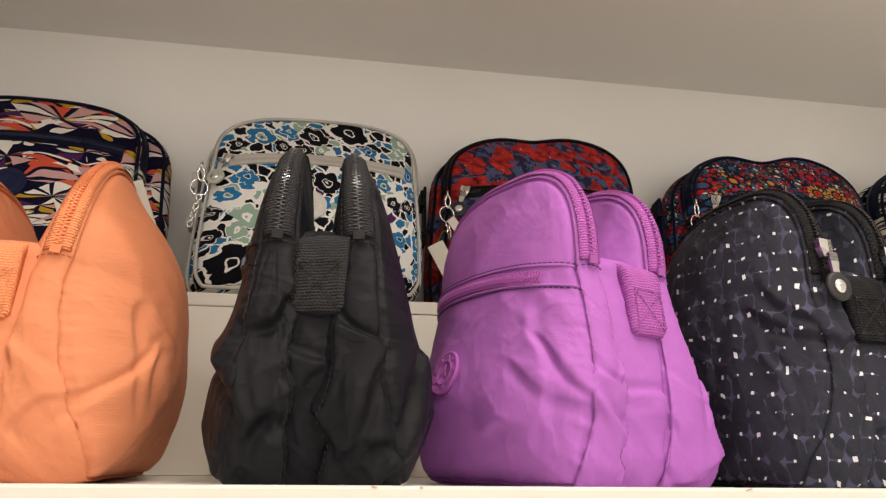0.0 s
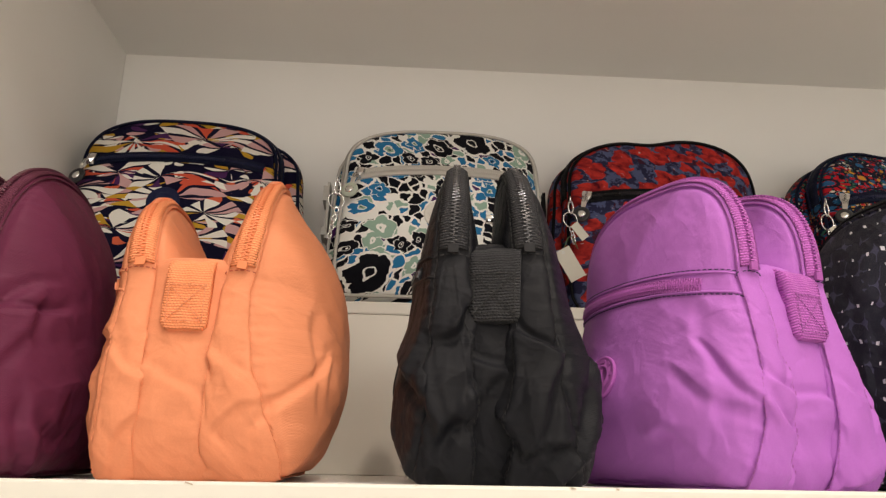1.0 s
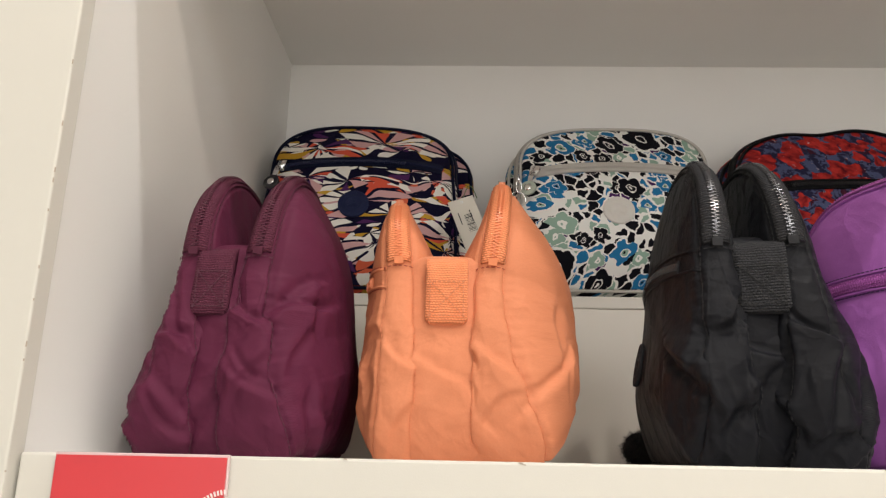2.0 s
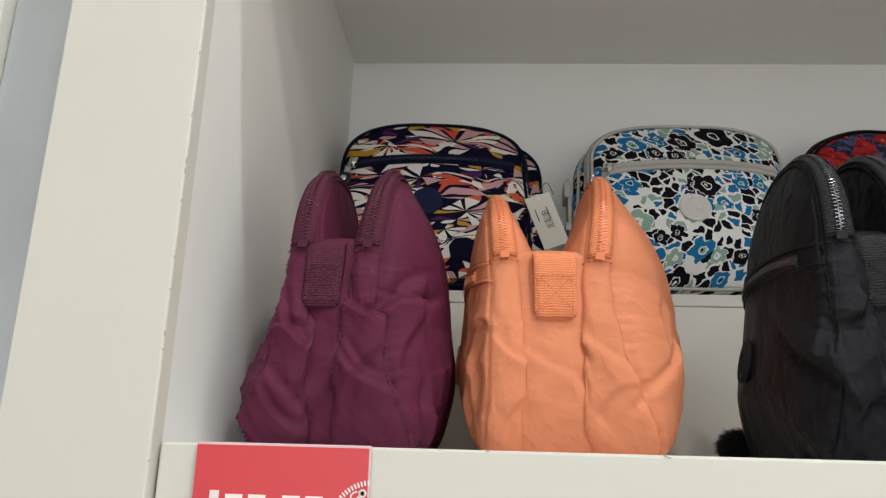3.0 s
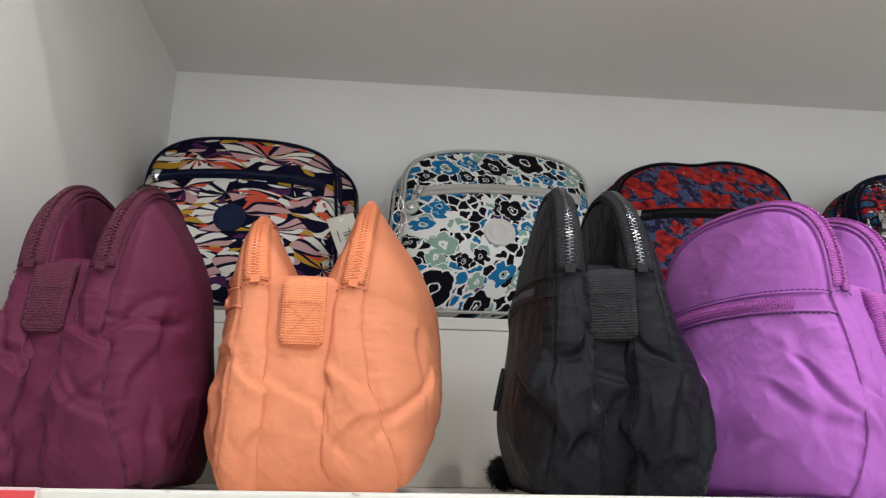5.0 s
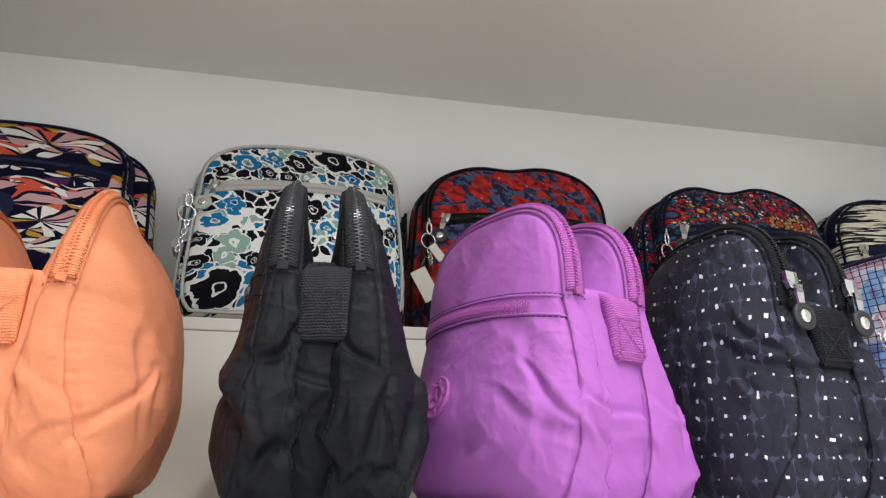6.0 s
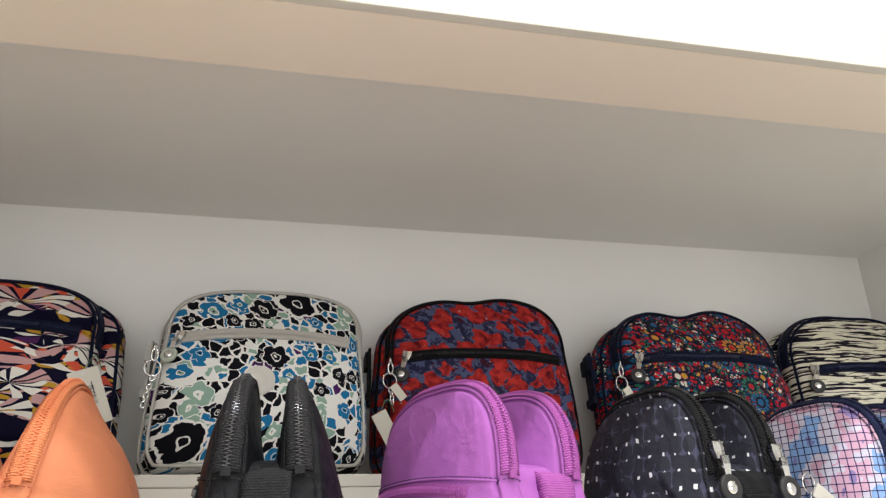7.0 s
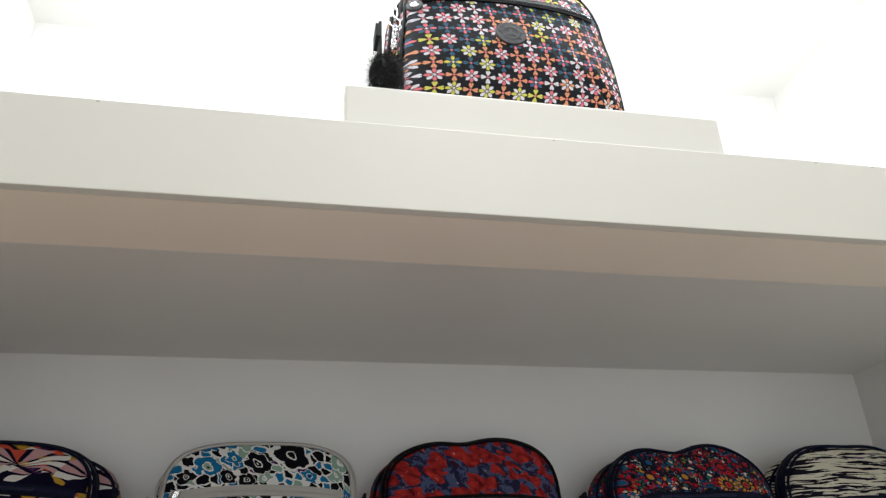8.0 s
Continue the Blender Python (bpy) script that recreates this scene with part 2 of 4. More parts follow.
def folk_print(name):
    """Near-black ground packed with small ringed folk flowers."""
    g = Graph(name)
    p = g.uv()
    col = g.mix(g.m("GREATER_THAN", g.noise(p, 60, 1)[0], 0.5), (0.010, 0.010, 0.018), (0.014, 0.036, 0.075))
    ramp_a = ((0.0, (0.46, 0.015, 0.025)), (0.32, (0.02, 0.11, 0.24)), (0.50, (0.62, 0.58, 0.50)), (0.58, (0.55, 0.28, 0.04)), (0.64, (0.03, 0.15, 0.10)), (0.72, (0.010, 0.012, 0.024)))
    for scale, off, count, reach in ((110.0, 1.0, 4.0, 0.50), (58.0, 2.0, 8.0, 0.50), (29.0, 5.0, 12.0, 0.48)):
        q = g.v("ADD", p, (off, off * 0.3, 0))
        rad, ang, r1, r2, _ = polar(g, q, scale, 0.8)
        fr = g.m("ABSOLUTE", g.m("SUBTRACT", g.m("FRACT", g.m("MULTIPLY", ang, count / 6.2832)), 0.5))
        idx = g.m("FLOOR", g.m("MULTIPLY", ang, count / 6.2832))
        petal = g.m("MULTIPLY", g.m("LESS_THAN", fr, 0.31), g.m("LESS_THAN", g.m("ADD", rad, g.m("MULTIPLY", fr, 0.2)), reach))
        one = g.steps(g.m("FRACT", g.m("ADD", r1, g.m("MULTIPLY", idx, 0.17))), ramp_a)
        two = g.steps(r1, ramp_a)
        tone = g.mix(g.m("GREATER_THAN", r2, 0.55), two, one)
        col = g.mix(petal, col, tone)
        ring = g.m("LESS_THAN", g.m("ABSOLUTE", g.m("SUBTRACT", rad, reach * 0.45)), 0.05)
        col = g.mix(ring, col, (0.015, 0.015, 0.025))
        col = g.mix(g.m("LESS_THAN", rad, reach * 0.28), col, g.steps(r2, ramp_a))
    return cloth_finish(g, p, col, 0.6)


def brush_stripe_print(name):
    """Cream ground with uneven black brush stripes and a few mauve ones."""
    g = Graph(name)
    p = g.uv()
    x, y, _ = g.xyz(p)
    lift = g.m("MULTIPLY", g.noise(p, 16, 1)[0], 0.012)
    q = g.vec(g.m("MULTIPLY", x, 15.0), g.m("MULTIPLY", g.m("ADD", y, lift), 190.0))
    n = g.noise(q, 1.0, 2.5, 0.6)[0]
    col = g.mix(g.m("GREATER_THAN", n, 0.485), (0.012, 0.010, 0.018), (0.72, 0.68, 0.55))
    n2 = g.noise(g.v("ADD", q, (7.7, 3.1, 0)), 0.8, 2, 0.5)[0]
    col = g.mix(g.m("GREATER_THAN", n2, 0.67), col, (0.16, 0.12, 0.20))
    return cloth_finish(g, p, col, 0.6)


def dot_grid_print(name):
    """Crinkled black nylon: slate stars with curved-in sides strung on thin lines, white dashes of uneven size at their tips."""
    g = Graph(name)
    p0 = g.uv()
    p = g.v("ADD", p0, g.v("SCALE", g.v("SUBTRACT", g.noise(p0, 30, 2)[1], (0.5, 0.5, 0.5)), scale=0.016))
    x, y, _ = g.xyz(p)
    gx, gy = g.m("DIVIDE", x, 0.0185), g.m("DIVIDE", y, 0.0165)
    ix, iy = g.m("FLOOR", gx), g.m("FLOOR", gy)
    rnd, rnd2 = g.hash(g.vec(ix, iy, 1.0)), g.hash(g.vec(ix, iy, 6.0))
    ax = g.m("ABSOLUTE", g.m("SUBTRACT", g.m("FRACT", gx), 0.5))
    ay = g.m("ABSOLUTE", g.m("SUBTRACT", g.m("FRACT", gy), 0.5))
    base = g.mix(g.noise(p0, 12, 4)[0], (0.018, 0.019, 0.027), (0.040, 0.041, 0.057))
    sx = g.m("ABSOLUTE", g.m("SUBTRACT", g.m("FRACT", g.m("ADD", gx, 0.5)), 0.5))
    star = g.m("LESS_THAN", g.m("ADD", g.m("POWER", sx, 0.55), g.m("POWER", ay, 0.55)), g.m("ADD", 0.50, g.m("MULTIPLY", rnd2, 0.30)))
    thread = g.m("LESS_THAN", g.m("MINIMUM", g.m("MULTIPLY", sx, 1.5), ay), 0.035)
    faint = g.m("GREATER_THAN", g.noise(p, 48, 2)[0], 0.50)
    col = g.mix(g.m("MULTIPLY", g.m("MAXIMUM", star, thread), faint), base, (0.070, 0.070, 0.115))
    size = g.m("ADD", 0.034, g.m("MULTIPLY", g.m("POWER", rnd, 1.8), 0.095))
    dot = g.m("MULTIPLY", g.m("LESS_THAN", ax, size), g.m("LESS_THAN", ay, g.m("ADD", g.m("MULTIPLY", size, 0.7), g.m("MULTIPLY", rnd2, 0.05))))
    dot = g.m("MULTIPLY", dot, g.m("GREATER_THAN", rnd, 0.22))
    col = g.mix(dot, col, (0.72, 0.72, 0.76))
    return cloth_finish(g, p0, col, 0.5, 0.0008, crinkle=0.0042)


def plaid_print(name):
    """Pink, white and blue blotches under a fine navy grid."""
    g = Graph(name)
    p = g.uv()
    x, y, _ = g.xyz(p)
    n = g.noise(p, 15, 3, 0.6)[0]
    col = g.steps(n, ((0.0, (0.10, 0.13, 0.42)), (0.40, (0.16, 0.36, 0.72)), (0.47, (0.62, 0.60, 0.72)), (0.54, (0.66, 0.36, 0.50)), (0.62, (0.24, 0.16, 0.44))))
    soft = g.noise(g.v("MULTIPLY", p, (20, 160, 1)), 1.0, 3)[0]
    col = g.mix(g.m("MULTIPLY", soft, 0.35), col, (0.60, 0.60, 0.80))
    fx = g.m("ABSOLUTE", g.m("SUBTRACT", g.m("FRACT", g.m("DIVIDE", g.m("ADD", x, g.m("MULTIPLY", n, 0.01)), 0.0105)), 0.5))
    fy = g.m("ABSOLUTE", g.m("SUBTRACT", g.m("FRACT", g.m("DIVIDE", y, 0.0085)), 0.5))
    line = g.m("MAXIMUM", g.m("LESS_THAN", fx, 0.07), g.m("LESS_THAN", fy, 0.06))
    col = g.mix(line, col, (0.025, 0.02, 0.09))
    return cloth_finish(g, p, col, 0.55)


def petal_grid_print(name):
    """Black ground with a regular grid of small coral, yellow, white and blue flowers."""
    g = Graph(name)
    p = g.uv()
    size = 0.0215
    x, y, _ = g.xyz(p)
    gx, gy = g.m("DIVIDE", x, size), g.m("DIVIDE", y, size)
    ix, iy = g.m("FLOOR", gx), g.m("FLOOR", gy)
    fx, fy = g.m("SUBTRACT", g.m("FRACT", gx), 0.5), g.m("SUBTRACT", g.m("FRACT", gy), 0.5)
    rad = g.v("LENGTH", g.vec(fx, fy))
    ang = g.m("ARCTAN2", fy, fx)
    turn = g.m("ADD", g.m("MULTIPLY", ang, 8 / 6.2832), 0.5)
    idx = g.m("FLOOR", turn)
    fr = g.m("ABSOLUTE", g.m("SUBTRACT", g.m("FRACT", turn), 0.5))
    odd = g.m("GREATER_THAN", g.m("FRACT", g.m("MULTIPLY", g.m("ADD", ix, iy), 0.5)), 0.25)
    par = g.m("GREATER_THAN", g.m("ABSOLUTE", g.m("MODULO", idx, 2.0)), 0.5)
    s = g.m("SINE", g.m("MULTIPLY", g.m("MINIMUM", g.m("MAXIMUM", g.m("DIVIDE", g.m("SUBTRACT", rad, 0.08), 0.42), 0.0), 1.0), 3.1416))
    inside = g.m("LESS_THAN", fr, g.m("MULTIPLY", g.m("POWER", s, 0.8), g.m("ADD", 0.43, g.m("MULTIPLY", odd, 0.30))))
    notch = g.m("LESS_THAN", fr, g.m("MULTIPLY", g.m("SUBTRACT", rad, 0.38), 1.2))
    inside = g.m("MULTIPLY", inside, g.m("SUBTRACT", 1.0, g.m("MULTIPLY", odd, g.m("MAXIMUM", par, notch))))
    cell = g.hash(g.vec(ix, iy, 2.0))
    coral, lemon, pearl, teal, apricot = (0.56, 0.14, 0.16), (0.50, 0.47, 0.09), (0.55, 0.53, 0.57), (0.035, 0.095, 0.15), (0.56, 0.24, 0.13)
    bright = g.steps(cell, ((0.0, coral), (0.62, lemon), (0.85, apricot)))
    soft = g.steps(g.m("FRACT", g.m("MULTIPLY", cell, 7.3)), ((0.0, pearl), (0.55, teal), (0.85, pearl)))
    small = g.steps(g.m("FRACT", g.m("MULTIPLY", cell, 5.9)), ((0.0, apricot), (0.36, teal), (0.56, pearl), (0.82, lemon)))
    col = g.mix(inside, (0.010, 0.010, 0.012), g.mix(odd, g.mix(par, bright, soft), small))
    gem = g.m("LESS_THAN", g.m("ADD", g.m("ABSOLUTE", fx), g.m("ABSOLUTE", fy)), 0.10)
    col = g.mix(gem, col, g.mix(odd, pearl, coral))
    return cloth_finish(g, p, col, 0.6)


WHITE = painted_board("white_painted_board", (0.84, 0.83, 0.80))
# Cream paint, darkened further to offset the strong light on the fronts.
CREAM = painted_board("cream_front_toned_down", (0.64, 0.625, 0.57))
# Lip colour holds the warm light that bounces up from the floor.
LIP = painted_board("lip_paint_floor_bounce", (0.86, 0.775, 0.67))
WALL = painted_board("white_wall_paint", (0.80, 0.80, 0.78), 0.6)
FLOOR = plain("pale_shop_floor", (0.76, 0.67, 0.56), 0.35, 0, 20)
CHIPPED = plain("bare_board_edge", (0.42, 0.36, 0.29), 0.8)
METAL = plain("brushed_metal", (0.62, 0.66, 0.70), 0.35, 0.9, 200)
CHROME = plain("chrome", (0.80, 0.80, 0.80), 0.15, 1.0, 40)
RUBBER = plain("black_rubber", (0.018, 0.018, 0.020), 0.55)
PAPER = plain("tag_card", (0.60, 0.57, 0.49), 0.7)
INK = plain("black_ink", (0.02, 0.02, 0.02), 0.6)
SIGN_RED = plain("red_print", (0.62, 0.045, 0.055), 0.35, 0, 30, 0.0001, 0.03)
SIGN_WHITE = plain("white_print", (0.80, 0.74, 0.72), 0.4)
FUR = plain("black_fur", (0.012, 0.012, 0.013), 0.9)
THREAD = plain("pale_green_cord", (0.10, 0.16, 0.07), 0.7)


# ---- mesh helpers ----
def mesh_object(name, verts, faces, material, parent=None, label="", uvs=None, smooth=True):
    me = bpy.data.meshes.new(name)
    me.from_pydata([tuple(v) for v in verts], [], faces)
    if uvs is not None:
        lay = me.uv_layers.new(name="UVMap")
        idx = np.empty(len(me.loops), dtype=np.int32)
        me.loops.foreach_get("vertex_index", idx)
        lay.data.foreach_set("uv", np.asarray(uvs, dtype=np.float32)[idx].ravel())
    me.polygons.foreach_set("use_smooth", [smooth] * len(me.polygons))
    me.materials.append(material)
    ob = new(name, me)
    if parent is not None:
        ob.parent = parent
    if label:
        tagged(ob, label=label)
    return ob


def part(name, bm, material, parent=None, label="", smooth=False):
    me = bpy.data.meshes.new(name)
    bm.to_mesh(me)
    bm.free()
    me.polygons.foreach_set("use_smooth", [smooth] * len(me.polygons))
    me.materials.append(material)
    ob = new(name, me)
    if parent is not None:
        ob.parent = parent
    if label:
        tagged(ob, label=label)
    return ob


def box_bm(x0, x1, y0, y1, z0, z1, bevel=0.0, segments=2):
    bm = bmesh.new()
    bmesh.ops.create_cube(bm, size=1.0, matrix=Matrix.Translation(((x0 + x1) / 2, (y0 + y1) / 2, (z0 + z1) / 2)) @ Matrix.Diagonal((x1 - x0, y1 - y0, z1 - z0, 1)))
    if bevel:
        bmesh.ops.bevel(bm, geom=list(bm.edges), offset=bevel, segments=segments, affect="EDGES", profile=0.5)
    return bm


def board(name, x0, x1, y0, y1, z0, z1, material=WHITE, bevel=0.0015, parent=None, label="", kind="structure", category=""):
    ob = part(name, box_bm(x0, x1, y0, y1, z0, z1, bevel), material, parent)
    return tagged(ob, label=label, kind=kind, category=category)


def tube(name, pts, radius, material, parent, label="", sides=8, closed=False):
    """A round cord through the points."""
    pts = [Vector(p) for p in pts]
    n = len(pts)
    verts, faces = [], []
    up = Vector((0.31, 0.17, 0.93))
    for i, p in enumerate(pts):
        a = pts[(i - 1) % n] if closed or i else p
        b = pts[(i + 1) % n] if closed or i < n - 1 else p
        d = (b - a).normalized()
        s = d.cross(up).normalized()
        w = s.cross(d)
        for k in range(sides):
            t = 2 * math.pi * k / sides
            verts.append(p + radius * (math.cos(t) * s + math.sin(t) * w))
    for i in range(n if closed else n - 1):
        j = (i + 1) % n
        for k in range(sides):
            l = (k + 1) % sides
            faces.append((i * sides + k, i * sides + l, j * sides + l, j * sides + k))
    if not closed:
        faces += [tuple(range(sides))[::-1], tuple(range((n - 1) * sides, n * sides))]
    return mesh_object(name, verts, faces, material, parent, label)


def lathe_bm(profile, sides=32):
    """Turned shape about local z: profile of (radius, height)."""
    bm = bmesh.new()
    rings = []
    for r, h in profile:
        rings.append([bm.verts.new((r * math.cos(2 * math.pi * k / sides), r * math.sin(2 * math.pi * k / sides), h)) for k in range(sides)])
    for a, b in zip(rings, rings[1:]):
        for k in range(sides):
            l = (k + 1) % sides
            bm.faces.new((a[k], a[l], b[l], b[k]))
    bm.faces.new(rings[-1])
    bm.faces.new(rings[0][::-1])
    return bm


def joined_boxes(items):
    """One bmesh out of boxes: (matrix, sx, sy, sz)."""
    bm = bmesh.new()
    for m, sx, sy, sz in items:
        vs = [bm.verts.new(m @ Vector((sx * a / 2, sy * b / 2, sz * c / 2))) for a in (-1, 1) for b in (-1, 1) for c in (-1, 1)]
        for f in ((0, 1, 3, 2), (4, 6, 7, 5), (0, 4, 5, 1), (2, 3, 7, 6), (0, 2, 6, 4), (1, 5, 7, 3)):
            bm.faces.new([vs[i] for i in f])
    return bm


def ease(table, x):
    """Smooth reading of a small table of (x, value)."""
    xs, ys = zip(*table)
    x = min(max(x, xs[0]), xs[-1])
    for i in range(len(xs) - 1):
        if x <= xs[i + 1]:
            t = (x - xs[i]) / (xs[i + 1] - xs[i])
            def slope(j):
                a, b = max(j - 1, 0), min(j + 1, len(xs) - 1)
                return (ys[b] - ys[a]) / (xs[b] - xs[a])
            h = xs[i + 1] - xs[i]
            m0, m1 = slope(i) * h, slope(i + 1) * h
            return (2 * t**3 - 3 * t**2 + 1) * ys[i] + (t**3 - 2 * t**2 + t) * m0 + (-2 * t**3 + 3 * t**2) * ys[i + 1] + (t**3 - t**2) * m1
    return ys[-1]


# ---- soft compartments ----
class Pillow:
    """A sewn, stuffed compartment: an outline in (v, w), v to the far side and w up, and two faces at u = left(w) and right(w)."""

    def __init__(self, height, width, sides, shoulder, power, left, right, rim_left, rim_right, dip=0.0, dip_width=0.05, band=0.30, slant=0.0, dome=2.4, lean=0.0, dip_at=0.0):
        self.h, self.hw, self.sides, self.ws, self.n = height, width / 2, sides, shoulder, power
        self.left, self.right, self.rl, self.rr = left, right, rim_left, rim_right
        self.dip, self.dw, self.band, self.slant, self.dome = dip, dip_width, band, slant, dome
        self.lean, self.dip_at = lean, dip_at
        self.c = 0.42 * height
        self.table = [self._reach(2 * math.pi * i / 360) for i in range(361)]

    def half(self, w):
        if w < 0 or w > self.h:
            return -1.0
        if w <= self.ws:
            return self.hw * ease(self.sides, w)
        return self.hw * self.sides[-1][1] * max(0.0, 1 - ((w - self.ws) / (self.h - self.ws)) ** self.n) ** (1 / self.n)

    def _reach(self, a):
        lo, hi = 0.0, 0.6
        sv, cw = math.sin(a), math.cos(a)
        for _ in range(26):
            mid = (lo + hi) / 2
            if abs(mid * sv) <= self.half(self.c + mid * cw):
                lo = mid
            else:
                hi = mid
        return lo

    def reach(self, a):
        t = (a % (2 * math.pi)) / (2 * math.pi) * 360
        i = int(t)
        f = t - i
        return self.table[i] * (1 - f) + self.table[min(i + 1, 360)] * f

    def shape(self, v, w, u):
        k = min(max(w / self.h, 0), 1) ** 4
        w2 = w - self.dip * math.exp(-(((v - self.dip_at) / self.dw) ** 2)) * k + self.slant * v * k
        return Vector((u + self.lean * min(max((w - 0.15) / (self.h - 0.15), 0), 1), v, w2))

    def at(self, a, q):
        b = self.band
        edge = abs(q) <= b
        if edge:
            t = q / b * math.pi / 2
            r = 1 - 0.04 * (1 - math.cos(t))
            f = 1.0
        else:
            f = (1 - abs(q)) / (1 - b)
            r = 0.96 * f
        d = r * self.reach(a)
        v, w = -d * math.sin(a), self.c + d * math.cos(a)
        lo, hi = ease(self.rl, w), ease(self.rr, w)
        if edge:
            u = (lo + hi) / 2 + math.sin(t) * (hi - lo) / 2
        else:
            k = max(0.0, 1 - f**self.dome) ** 0.6
            u = hi + (ease(self.right, w) - hi) * k if q > 0 else lo + (ease(self.left, w) - lo) * k
        return self.shape(v, w, u)

    def normal(self, a, q):
        e = 0.01
        n = (self.at(a + e, q) - self.at(a - e, q)).cross(self.at(a, min(q + e, 1)) - self.at(a, max(q - e, -1)))
        return n.normalized() if n.length > 1e-12 else Vector((math.copysign(1, q), 0, 0))

    def face(self, v, w, side=-1):
        """Angle and band value of the place (v, w) on the left (-1) or right face."""
        a = math.atan2(-v, w - self.c)
        f = min(math.hypot(v, w - self.c) / self.reach(a) / 0.96, 1.0)
        return a, side * (1 - f * (1 - self.band))

    def angle_at(self, w, sign=1):
        best = min(range(5, 175), key=lambda i: abs(self.c + self.reach(math.radians(i)) * math.cos(math.radians(i)) - w))
        return sign * math.radians(best)

    def grid(self, a, q):
        """The same surface as at(), for whole arrays."""
        b = self.band
        ws = np.linspace(0, self.h, 400)
        edge = np.abs(q) <= b
        t = np.clip(q / b, -1, 1) * math.pi / 2
        f = np.where(edge, 1.0, (1 - np.abs(q)) / (1 - b))
        r = np.where(edge, 1 - 0.04 * (1 - np.cos(t)), 0.96 * f)
        d = r * np.interp((a % (2 * math.pi)) / (2 * math.pi) * 360, np.arange(361), self.table)
        v, w = -d * np.sin(a), self.c + d * np.cos(a)
        lo, hi, le, ri = (np.interp(w, ws, [ease(tab, x) for x in ws]) for tab in (self.rl, self.rr, self.left, self.right))
        k = np.maximum(0.0, 1 - f**self.dome) ** 0.6
        u = np.where(edge, (lo + hi) / 2 + np.sin(t) * (hi - lo) / 2, np.where(q > 0, hi + (ri - hi) * k, lo + (le - lo) * k))
        up = np.clip(w / self.h, 0, 1) ** 4
        w2 = w - self.dip * np.exp(-(((v - self.dip_at) / self.dw) ** 2)) * up + self.slant * v * up
        return np.stack([u + self.lean * np.clip((w - 0.15) / (self.h - 0.15), 0, 1), v, w2], axis=-1)

    def fold_lines(self, seed, count):
        """Folds in slack cloth: ends, depth, length of the gentle slope, length of the steep one."""
        rng = random.Random(seed)
        out = []
        for i in range(count):
            side = rng.choice((-1, 1))
            kind = i % 3
            a = math.radians(rng.uniform(84, 152))
            if kind == 0:
                # from the seam out and up over a face
                p0, p1 = self.at(a, side * 0.29), self.at(a - math.radians(rng.uniform(2, 38)), side * rng.uniform(0.46, 0.70))
                out.append((p0, p1, rng.uniform(0.7, 1.2), rng.uniform(0.010, 0.022), rng.uniform(0.0022, 0.004)))
            elif kind == 1:
                # across the rim, sagging
                p0, p1 = self.at(a - 0.12, -side * 0.28), self.at(a + math.radians(rng.uniform(-4, 26)), side * 0.25)
                out.append((p0, p1, rng.uniform(0.5, 0.9), rng.uniform(0.007, 0.014), rng.uniform(0.002, 0.0034)))
            else:
                # low on the faces, nearly upright
                q = side * rng.uniform(0.36, 0.62)
                p0, p1 = self.at(a - 0.30, q), self.at(a + 0.22, q + side * rng.uniform(-0.10, 0.06))
                out.append((p0, p1, rng.uniform(0.35, 0.8), rng.uniform(0.009, 0.020), rng.uniform(0.0025, 0.0050)))
        return out

    def skin(self, name, material, parent, label="", seed=0.0, folds=0.003, around=230, fine=1.0, count=14, taut=0.165, zipped=True, floor=True):
        th = 2 * math.pi * np.arange(around) / around
        al = th + 0.5 * np.cos(th)
        b = self.band
        half = np.concatenate([np.linspace(0, b - 0.05, int(18 * fine)), np.linspace(b - 0.045, b + 0.05, int(15 * fine)), np.linspace(b + 0.06, 0.9995, int(36 * fine))])
        ql = np.concatenate([-half[:0:-1], half])
        a, q = np.meshgrid(al, ql, indexing="ij")
        pos = self.grid(a, q)
        x, y, z = pos[..., 0], pos[..., 1], pos[..., 2]
        uv = np.stack([y - (x - self.left[0][1]), z], axis=-1)
        ga = np.roll(pos, -1, 0) - np.roll(pos, 1, 0)
        gq = np.gradient(pos, axis=1)
        nor = np.cross(ga, gq)
        nor /= np.linalg.norm(nor, axis=2, keepdims=True) + 1e-12
        nor *= np.sign((nor * (pos - pos.mean(axis=(0, 1)))).sum())
        rng = np.random.default_rng(int(seed * 10) + 5)
        near = np.clip(0.5 - y / (self.hw * 1.2), 0.25, 1)
        slack = np.clip((taut + 0.02 - z) / 0.05, 0.12, 1)
        shift = np.zeros_like(x)
        flat, fn, fs = pos.reshape(-1, 3), nor.reshape(-1, 3), shift.reshape(-1)
        for p0, p1, depth, gentle, steep in self.fold_lines(seed, count):
            o, d = np.array(p0), np.array(p1 - p0)
            span = np.linalg.norm(d)
            pick = np.nonzero(np.linalg.norm(flat - (o + d / 2), axis=1) < span / 2 + 0.05)[0]
            pp, nn = flat[pick], fn[pick]
            t = np.clip(((pp - o) @ d) / (d @ d), 0, 1)
            off = pp - (o + t[:, None] * d)
            side = np.cross(nn, d)
            s = (off * side).sum(1) / (np.linalg.norm(side, axis=1) + 1e-9)
            s = s + 0.004 * np.sin(t * 5.0 + depth * 9)
            far = np.linalg.norm(off, axis=1)
            beyond = np.exp(-np.maximum(0, far - np.abs(s) - 0.002) ** 2 / 0.00010)
            taper = np.sin(np.pi * np.clip(t * 0.90 + 0.08, 0, 1)) ** 0.7
